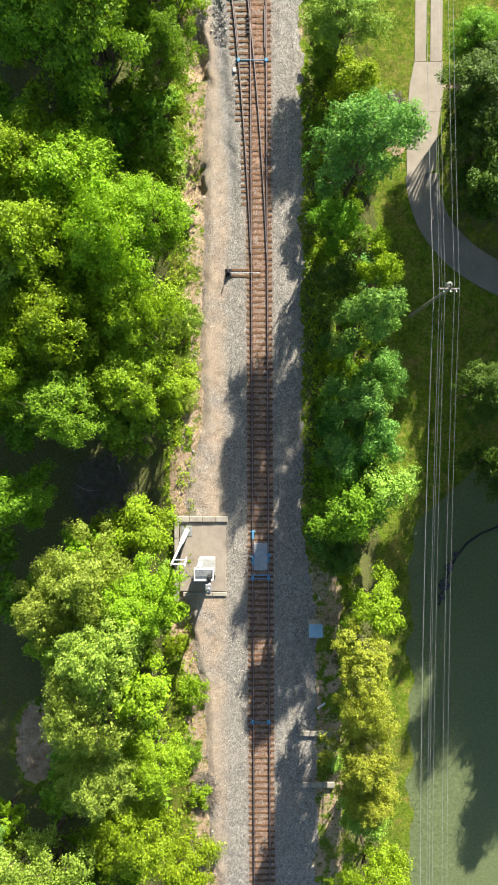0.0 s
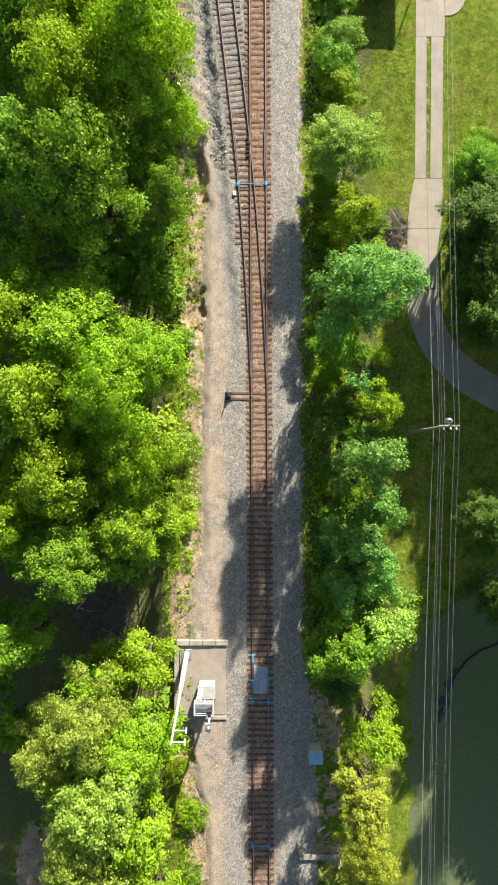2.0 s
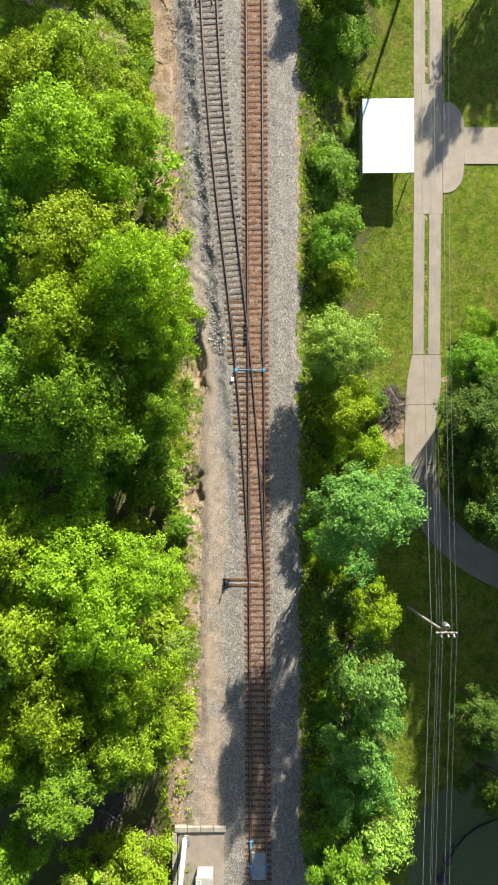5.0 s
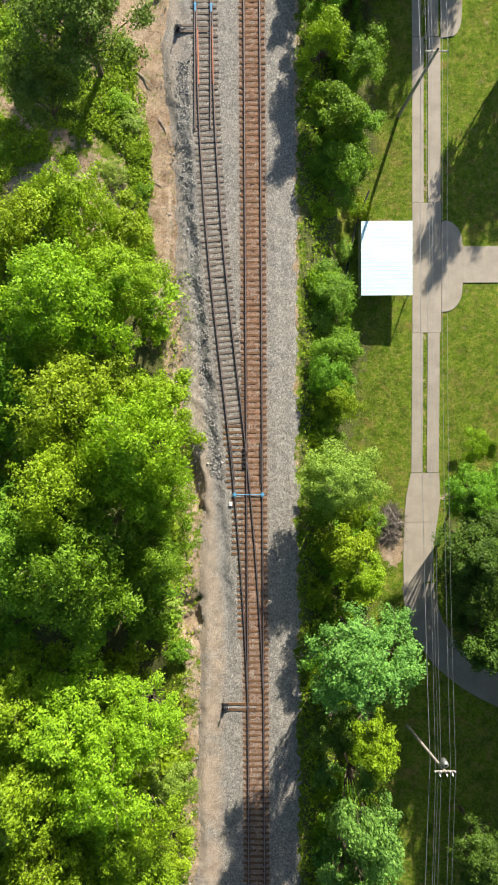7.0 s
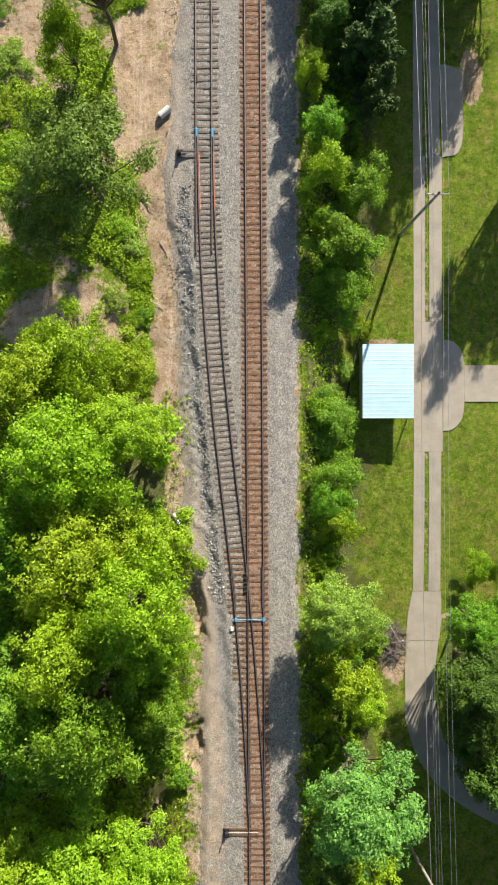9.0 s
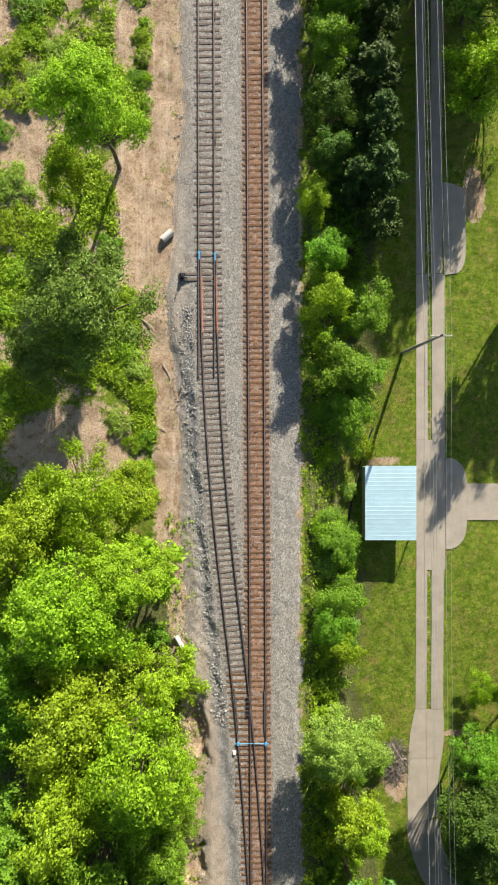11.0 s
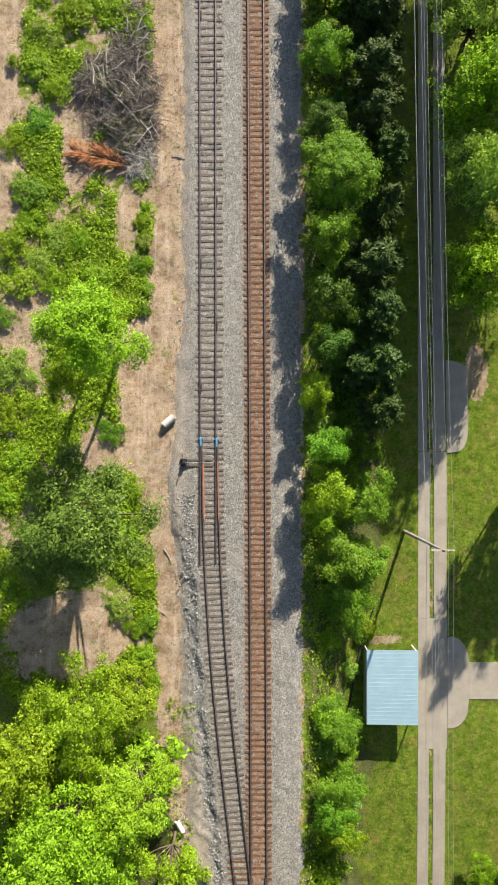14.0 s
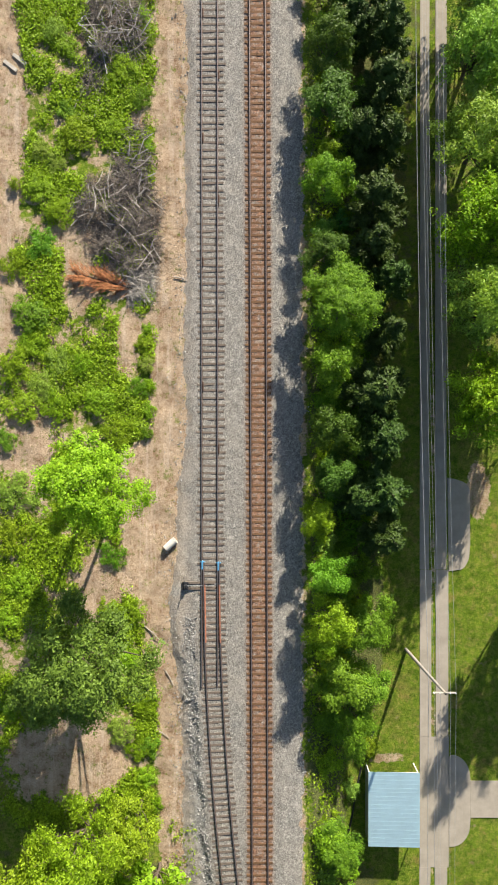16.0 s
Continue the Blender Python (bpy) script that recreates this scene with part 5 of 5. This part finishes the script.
def build_deck():
    t = thing("timber_deck", "gravel-covered deck edged with old concrete curbs beside the track", "deck", pose(-4.4, -10.8, 0))
    part("surface", box_mesh("surface", (-2.2, 2.2, -3.4, 3.2, -1.5, 0.04), concrete_material("dusty_deck", (0.33, 0.285, 0.235), (0.21, 0.18, 0.15)), 0.03), t, "dusty pale deck surface")
    for k in range(4):
        part("curb", box_mesh("curb", (-2.5 + 1.23 * k, -2.5 + 1.23 * k + 1.19, 3.24, 3.75, -1.4, 0.30 - 0.02 * k), CONCRETE, 0.04), t)
    for k in range(5):
        part("wall_block", box_mesh("wall_block", (-2.72, -2.28, 1.7 - 1.5 * k, 3.16 - 1.5 * k, -1.5, 0.32 - 0.03 * (k % 2)), CONCRETE, 0.04), t)
    for k in range(3):
        part("end_curb", box_mesh("end_curb", (-1.9 + 1.4 * k, -1.9 + 1.4 * k + 1.36, -3.85, -3.5, -1.5, 0.12), CONCRETE, 0.03), t, "dark weathered concrete curb")
    m = thing("antenna_mast", "tall white tapered steel mast with two small antennas", "antenna mast", pose(-5.95, -8.45, 0.04))
    part("lower_tube", tube_mesh("lower_tube", [(0, 0, 0), (0.2, 0.1, 5), (0.42, 0.2, 10.5)], [0.25, 0.22, 0.17], WHITE, 12), m, "thick white tapering lower tube")
    part("upper_tube", tube_mesh("upper_tube", [(0.42, 0.2, 10.4), (0.62, 0.3, 15.5), (0.83, 0.42, 21.2)], [0.10, 0.085, 0.065], WHITE, 10), m)
    part("base_plate", box_mesh("base_plate", (-0.5, 0.5, -0.5, 0.5, 0, 0.05), STEEL), m)
    for z in (18.9, 20.9):
        f = (z - 10.4) / 10.8
        x, y = 0.42 + 0.41 * f, 0.2 + 0.22 * f
        arm = part("antenna", tube_mesh("antenna", [(x, y, z), (x + 0.85, y, z)], 0.038, WHITE), m, "white side antenna with a looped element")
        a = np.linspace(0, 2 * math.pi, 17)
        part("loop", tube_mesh("loop", np.stack([x + 0.88 + 0 * a, y + 0.17 * np.cos(a), z + 0.34 * np.sin(a)], 1), 0.032, WHITE), arm)
    b = thing("signal_cabinet", "white trackside signal equipment cabinet", "equipment cabinet", pose(-3.95, -11.4, 0.04))
    part("body", box_mesh("body", (-0.75, 0.75, -0.55, 0.55, 0.12, 1.9), BOXPALE, 0.03), b)
    part("roof", box_mesh("roof", (-0.82, 0.82, -0.62, 0.62, 1.9, 2.0), BOXPALE, 0.03), b)
    part("plinth", box_mesh("plinth", (-0.7, 0.7, -0.5, 0.5, -0.02, 0.12), CONCRETE), b)
    for x in (-0.36, 0.36):
        d = part("door", box_mesh("door", (x - 0.34, x + 0.34, 0.55, 0.58, 0.2, 1.8), BOXPALE, 0.01), b)
        part("handle", box_mesh("handle", (x * 0.2 - 0.02, x * 0.2 + 0.02, 0.58, 0.62, 0.9, 1.15), STEEL, 0.005), d)
    s = thing("railway_signal", "railway signal mast with railed white platform and dark signal heads", "railway signal", pose(-3.45, -12.35, 0.04))
    part("mast", tube_mesh("mast", [(0, 0, 0), (0, 0, 4), (0, 0, 7.6)], [0.11, 0.10, 0.09], WHITE, 10), s)
    part("foundation", box_mesh("foundation", (-0.3, 0.3, -0.3, 0.3, -0.02, 0.3), CONCRETE), s)
    pl = part("platform", box_mesh("platform", (-1.35, 0.3, 0.25, 1.25, 4.7, 4.76), STEEL, 0.01), s, "pale steel grating platform")
    for x0, x1, y0, y1 in ((-1.35, 0.3, 1.25, 1.25), (-1.35, 0.3, 0.25, 0.25), (-1.35, -1.35, 0.25, 1.25), (0.3, 0.3, 0.25, 1.25)):
        for z in (5.2, 5.65):
            part("handrail", tube_mesh("handrail", [(x0, y0, z), (x1, y1, z)], 0.035, WHITE), pl)
    for x, y in ((-1.35, 0.25), (-1.35, 1.25), (0.3, 0.25), (0.3, 1.25), (-0.5, 1.25)):
        part("rail_post", tube_mesh("rail_post", [(x, y, 4.7), (x, y, 5.65)], 0.035, WHITE), pl)
    for dx in (-0.2, 0.2):
        part("ladder_rail", tube_mesh("ladder_rail", [(-1.0 + dx, 1.32, 0.1), (-1.0 + dx, 1.32, 5.2)], 0.03, WHITE), s)
    for k in range(14):
        part("rung", tube_mesh("rung", [(-1.2, 1.32, 0.4 + 0.33 * k), (-0.8, 1.32, 0.4 + 0.33 * k)], 0.02, WHITE, 6), s)
    for z, y in ((5.4, 0.55), (6.9, -0.1)):
        h = part("signal_head", box_mesh("signal_head", (-0.2, 0.2, y - 0.16, y + 0.16, z - 0.45, z + 0.5), BLACK, 0.05), s, "black signal head")
        for q in (-0.22, 0.22):
            part("hood", tube_mesh("hood", [(0, y - 0.12, z + q), (0, y - 0.5, z + q - 0.04)], [0.15, 0.13], BLACK, 10), h)
    part("bracket", box_mesh("bracket", (-0.26, 0.26, -0.4, 0.3, 7.5, 7.62), STEEL, 0.03), s)
    part("cap", tube_mesh("cap", [(0.0, -0.15, 7.3), (0, -0.15, 7.5), (0.0, -0.15, 7.85)], [0.2, 0.28, 0.12], STEEL, 12), s, "grey cowl on top")


def build_small_things():
    b = thing("relay_box", "light blue topped grey steel relay cabinet on the ballast shoulder", "equipment cabinet", pose(6.2, -17.5, gz(6.2, -17.5) + 0.02))
    part("body", box_mesh("body", (-0.58, 0.58, -0.55, 0.55, 0.0, 2.1), BOXGREY, 0.03), b)
    part("roof", box_mesh("roof", (-0.65, 0.65, -0.62, 0.62, 2.1, 2.2), BOXBLUE, 0.03), b, "light blue roof cap")
    part("vent", tube_mesh("vent", [(0, 0.3, 2.2), (0, 0.3, 2.28), (0, 0.3, 2.34)], [0.09, 0.09, 0.05], BOXBLUE), b)
    part("door", box_mesh("door", (-0.5, 0.5, 0.55, 0.58, 0.2, 1.95), BOXGREY, 0.01), b)
    for k, (y, x1) in enumerate(((-27.8, 8.5), (-32.7, 8.2))):
        z = 0.14
        w = thing("concrete_wing_wall", "dark weathered concrete wing wall with lighter coping", "wall", pose(4.75, y, 0), "bridge wing walls")
        for q in range(3):
            a = (x1 - 4.75) / 3
            part("coping", box_mesh("coping", (q * a, (q + 1) * a - 0.03, -0.22, 0.28, z - 0.25, z), CONCRETE, 0.04), w)
        part("wall", box_mesh("wall", (0.03, x1 - 4.8, -0.38, 0.2, -2.4, z - 0.26), OLDCONCRETE, 0.02), w)
        part("ledge", box_mesh("ledge", (0.0, x1 - 4.75, -0.62, -0.385, -3.0, z - 0.5), WOODPOLE, 0.03), w, "dark timber ledge")
    p = thing("drum_pipe", "short whitish concrete pipe lying on the dirt", "pipe", pose(-7.8, 84.95, gz(-7.8, 84.95) + 0.33, 0, 0, 42))
    a = np.linspace(0, 2 * math.pi, 20, endpoint=False)
    ring = []
    for x, r in ((-0.62, 0.34), (0.62, 0.34), (0.62, 0.27), (-0.62, 0.27)):
        ring.append(np.stack([0 * a + x, r * np.cos(a), r * np.sin(a)], 1))
    v = np.concatenate(ring)
    f = [[k * 20 + q, k * 20 + (q + 1) % 20, ((k + 1) % 4) * 20 + (q + 1) % 20, ((k + 1) % 4) * 20 + q] for k in range(4) for q in range(20)]
    part("barrel", raw_mesh("barrel", v, f, concrete_material("pale_pipe", (0.62, 0.60, 0.55), (0.48, 0.45, 0.40))), p)
    p2 = thing("drum_pipe", "short whitish pipe at the edge of the wood", "pipe", pose(-6.75, 46.0, gz(-6.75, 46) + 0.25, 0, 0, -60))
    part("barrel", tube_mesh("barrel", [(-0.6, 0, 0), (0, 0, 0), (0.6, 0, 0)], 0.24, WHITE, 14), p2)
    for x, y, a in ((-23.2, 130.7, -38), (-22.3, 131.3, -38), (-21.2, 131.9, -42)):
        q = thing("plank", "pale weathered wooden plank lying on the ground", "plank", pose(x, y, gz(x, y) + 0.08, 0, 0, a), "loose planks")
        part("board", box_mesh("board", (-0.8, 0.8, -0.17, 0.17, -0.04, 0.04), PLANK, 0.01), q)
    q = thing("plank", "small white plank on the bank", "plank", pose(6.9, -25.2, gz(6.9, -25.2) + 0.12, 0, 0, 35))
    part("board", box_mesh("board", (-0.45, 0.45, -0.08, 0.08, -0.04, 0.04), WHITE, 0.01), q)
    rng = random.Random(8)
    for x, y, r in ((20.2, -12.6, 0.5), (19.7, -14.4, 0.6), (20.9, -11.3, 0.3), (25.4, -8.4, 0.35), (19.4, -15.6, 0.35)):
        bm = bmesh.new()
        bmesh.ops.create_icosphere(bm, subdivisions=2, radius=r)
        for v in bm.verts:
            v.co *= rng.uniform(0.8, 1.15)
            v.co.z *= 0.55
        rk = thing("boulder", "dark wet boulder at the edge of the field", "rock", pose(x, y, gz(x, y) + 0.1), "boulders")
        part("rock", bm_mesh("rock", bm, STONE), rk)
    # black tube added to draw the dark line of the eroded field bank
    pts = [(x, y, gz(x, y) + 0.08) for x, y in ((19.2, -16.4), (19.6, -14.8), (20.1, -13.2), (20.9, -11.6), (22.0, -10.2), (23.4, -9.2), (25.4, -8.4), (28.0, -8.0))]
    d = thing("bank_line", "black tube drawn for the dark line of the field's eroded bank", "pipe")
    part("pipe", tube_mesh("pipe", pts, 0.11, BLACK), d)
    w = thing("marker_post", "short white marker post on the ballast shoulder", "marker post", pose(6.7, -14.8, gz(6.7, -14.8)))
    part("post", tube_mesh("post", [(0, 0, -0.1), (0, 0, 0.9)], 0.07, WHITE), w)
    part("cap", tube_mesh("cap", [(0, 0, 0.9), (0, 0, 0.96)], [0.1, 0.05], WHITE), w)


def brush_pile(x, y, rx, ry, h, n, material, label, seed, logs=0):
    """A heap of crossing bent sticks, with thicker pale limbs as parts."""
    rng = np.random.default_rng(seed)
    g = gz(x, y)
    t = thing("brush_pile", label, "brush pile", pose(x, y, g))

    def stick(length, r, spread):
        a = rng.uniform(0, 2 * math.pi)
        d = math.sqrt(rng.random()) * spread
        c = np.array([rx * d * math.cos(a), ry * d * math.sin(a), h * (1 - d * d) * (0.6 + 0.4 * math.sin(3.1 * a + seed)) * (0.65 + 0.35 * math.sin(9 * d + 2 * a + seed)) * rng.uniform(0.2, 1.0) + 0.06])
        b = rng.uniform(0, 2 * math.pi)
        e = np.array([math.cos(b), math.sin(b), rng.normal() * 0.22]) * length / 2
        bend = rng.normal(size=3) * length * 0.07
        pts = np.array([c - e, c + bend, c + e])
        pts[:, 2] = np.maximum(pts[:, 2], 0.05)
        return pts, [r, r * 0.8, r * 0.35]

    pieces = []
    for k in range(int(2.5 * n)):
        pts, r = stick(rng.uniform(0.6, 2.2), rng.uniform(0.012, 0.034), 1.0)
        pieces.append(tube(pts, r, 3))
        if k % 2 == 0:
            for _ in range(3):
                e = rng.normal(size=3) * [0.45, 0.45, 0.2]
                s = rng.uniform(0.2, 0.9)
                p = pts[1] * (1 - s) + pts[2] * s
                pieces.append(tube([p, p + e * 0.5, p + e], [0.016, 0.012, 0.007], 3))
    tagged(part("brushwood", raw_mesh("brushwood", *joined(pieces), material), t), kind="stuff")
    for k in range(logs):
        pts, r = stick(rng.uniform(1.2, 3.2), rng.uniform(0.022, 0.065), 0.9)
        pts[:, 2] += 0.15
        part("limb", tube_mesh("limb", pts, r, DEADWOOD, 6), t, "bleached grey limb" if k == 0 else "")


def felled_conifer():
    """A felled conifer top whose dead orange fronds fan out from the trunk."""
    rng = np.random.default_rng(7)
    x, y = -10.9, 109.2
    t = thing("felled_conifer", "felled conifer top with dead orange fronds on the ground", "felled tree", pose(x, y, gz(x, y)))
    a, b = np.array([0, 0, 0.35]), np.array([-5.8, 1.5, 0.7])
    part("trunk", tube_mesh("trunk", [a, (a + b) / 2, b], [0.12, 0.08, 0.03], BARK), t)
    pieces = []
    for k in range(150):
        s = rng.uniform(0.05, 1.0)
        p = a * (1 - s) + b * s
        side = rng.choice((-1, 1))
        ang = math.pi - 0.26 + side * rng.uniform(0.2, 0.95)
        ln = rng.uniform(0.8, 2.0) * (1.15 - 0.5 * s)
        d = np.array([math.cos(ang), math.sin(ang), rng.uniform(-0.1, 0.45)])
        e = p + d * ln - np.array([0, 0, 0.12])
        pieces.append(tube([p, p + d * ln * 0.5, e], [0.035, 0.026, 0.012], 3))
        for _ in range(9):
            q = p + d * ln * rng.uniform(0.3, 1.0)
            w = d * 0.3 + rng.normal(size=3) * [0.14, 0.14, 0.06]
            pieces.append(tube([q, q + w * 0.6, q + w], [0.022, 0.018, 0.008], 3))
    tagged(part("frond", raw_mesh("frond", *joined(pieces), REDWOOD), t, "dead orange needle fronds"), kind="stuff")


def build_brush():
    brush_pile(-13.2, 134.5, 3.0, 4.8, 2.5, 420, TWIGS, "heap of bleached grey cut branches", 1, 80)
    brush_pile(-15.4, 129.0, 1.4, 2.6, 0.9, 160, TWIGS, "small heap of grey dead branches", 2, 4)
    brush_pile(-11.6, 121.5, 1.8, 4.0, 1.2, 260, TWIGS, "heap of grey dead branches among shrubs", 3, 22)
    brush_pile(-13.0, 117.2, 4.4, 3.0, 2.9, 440, TWIGS, "big heap of tangled dead grey branches", 4, 36)
    brush_pile(-12.0, 113.2, 3.3, 3.2, 2.5, 400, TWIGS, "big heap of tangled dead grey branches", 5, 18)
    brush_pile(-10.9, 110.0, 1.8, 2.0, 1.3, 240, DEADWOOD, "heap of pale dead branches", 6, 4)
    brush_pile(14.5, 33.2, 1.1, 1.8, 0.9, 170, TWIGS, "grey heap of brush and roots beside the driveway", 11, 3)
    felled_conifer()
    brush_pile(-14.4, -4.6, 2.8, 3.4, 0.9, 260, TWIGS, "heap of dark dead branches in the shade", 8, 4)
    brush_pile(-4.1, -33.4, 0.9, 1.5, 0.6, 200, TWIGS, "small heap of brown dead brush beside the track", 9, 0)
    for x, y, a, s in ((-6.9, 110.4, -15, 0.7), (-14.5, 101.5, -50, 1.4), (-9.6, 76.4, -40, 1.0), (-8.6, 66.6, -30, 0.7), (-7.9, 72.0, -60, 0.8)):
        t = thing("fallen_stick", "thin pale dead stick lying on the dirt", "stick", pose(x, y, gz(x, y) + 0.1, 0, 0, a))
        part("wood", tube_mesh("wood", [(-s, 0, 0), (0, 0.06, 0.02), (s, -0.05, 0)], [0.05, 0.045, 0.02], DEADWOOD, 6), t)


def build_low_growth():
    """Weeds on the cleared ground and blades of grass on the lawn."""
    rng = np.random.default_rng(12)
    n = 27000
    x = np.concatenate([rng.uniform(-24, -9.2, n), rng.uniform(5.6, 8.6, 2600), rng.uniform(-8.2, -5.2, 500)])
    y = np.concatenate([rng.uniform(58, 140, n), rng.uniform(-10, 140, 2600), rng.uniform(-45, 58, 500)])
    thick = fnoise(x, y, 0.42, 1.0) + 0.5 * fnoise(x, y, 1.3, 2.0)
    bare = np.zeros_like(x)
    for cx, cy, rx, ry in BARE:
        bare = np.maximum(bare, blob(x, y, cx, cy, rx * 0.9, ry * 0.9))
    keep = ((thick > -0.08) & (bare < 0.4) & ((x > keys(y, PATH_LEFT) + 9) | (x < keys(y, PATH_LEFT) - 0.1))) | (np.abs(x) < 8.7)
    keep &= (rng.random(len(x)) < 0.85)
    x, y = x[keep], y[keep]
    per = 11
    k = np.repeat(np.arange(len(x)), per)
    r = rng.uniform(0.25, 0.75, len(x))[k]
    d = sphere_dirs(len(k), rng, 0.4)
    pos = np.stack([x[k], y[k], ground_z(x, y)[k] + 0.05], 1) + np.abs(d) * [0, 0, 1] * (r * 0.7)[:, None] + d * [1, 1, 0] * r[:, None]
    v, f = leaf_quads(pos, d * 0.4 + rng.normal(size=d.shape) * 0.4 + [0, 0, 0.8], rng.uniform(0.10, 0.24, len(k)), rng)
    tagged(new("weeds", raw_mesh("weeds", v, f, LEAF["yellow"])), "low green leafy weeds covering the cleared ground", "weeds", kind="stuff")
    n = 110000
    x, y = rng.uniform(9.5, 27, n), rng.uniform(-16, 112, n)
    road = ((x > 16.55) & (x < 17.95)) | ((x > 18.1) & (x < 19.65)) | ((x > 19.6) & (y > 54.3) & (y < 63.8)) | ((x > 19.4) & (x < 21.9) & (y > 81.5) & (y < 91.4)) | ((x > 15.7) & (y > 12) & (y < 39)) | ((x > 16.6) & (x < 19.65) & (y > 52) & (y < 66))
    keep = ~road & (fnoise(x, y, 0.9, 3) > -0.45) & (rng.random(n) < np.where(y < 40, 0.4, 1.0))
    x, y = x[keep], y[keep]
    c = np.stack([x, y, ground_z(x, y) + 0.03], 1)
    a = rng.uniform(0, 2 * math.pi, len(x))
    s = rng.uniform(0.035, 0.10, len(x))[:, None]
    u = np.stack([np.cos(a), np.sin(a), 0 * a], 1)
    w = np.stack([-np.sin(a), np.cos(a), 0 * a], 1) * 0.6 + rng.normal(size=(len(x), 3)) * 0.2
    w[:, 2] = np.abs(w[:, 2]) + 0.4
    v = np.stack([c - u * s * 0.35, c + u * s * 0.35, c + w * s * 1.4], 1).reshape(-1, 3)
    g = Nodes("grass_blades", 0.8, spec=0.15)
    g.color(g.mix(g.band(g.noise(0.5, 5), 0.4, 0.62), g.ramp(g.island(), (0.0, (0.045, 0.09, 0.010)), (1.0, (0.20, 0.27, 0.03))), g.ramp(g.island(), (0.0, (0.10, 0.13, 0.02)), (1.0, (0.27, 0.28, 0.06)))))
    tagged(new("lawn_grass", raw_mesh("lawn_grass", v, np.arange(3 * len(x)).reshape(-1, 3), g.m)), "short yellow-green mown lawn grass", "grass", kind="stuff")


build_ground()
build_ballast()
build_road()
build_shed()
build_power_line()
build_deck()
build_small_things()
build_brush()
build_low_growth()
build_track_fittings()
build_plants()
build_tracks()
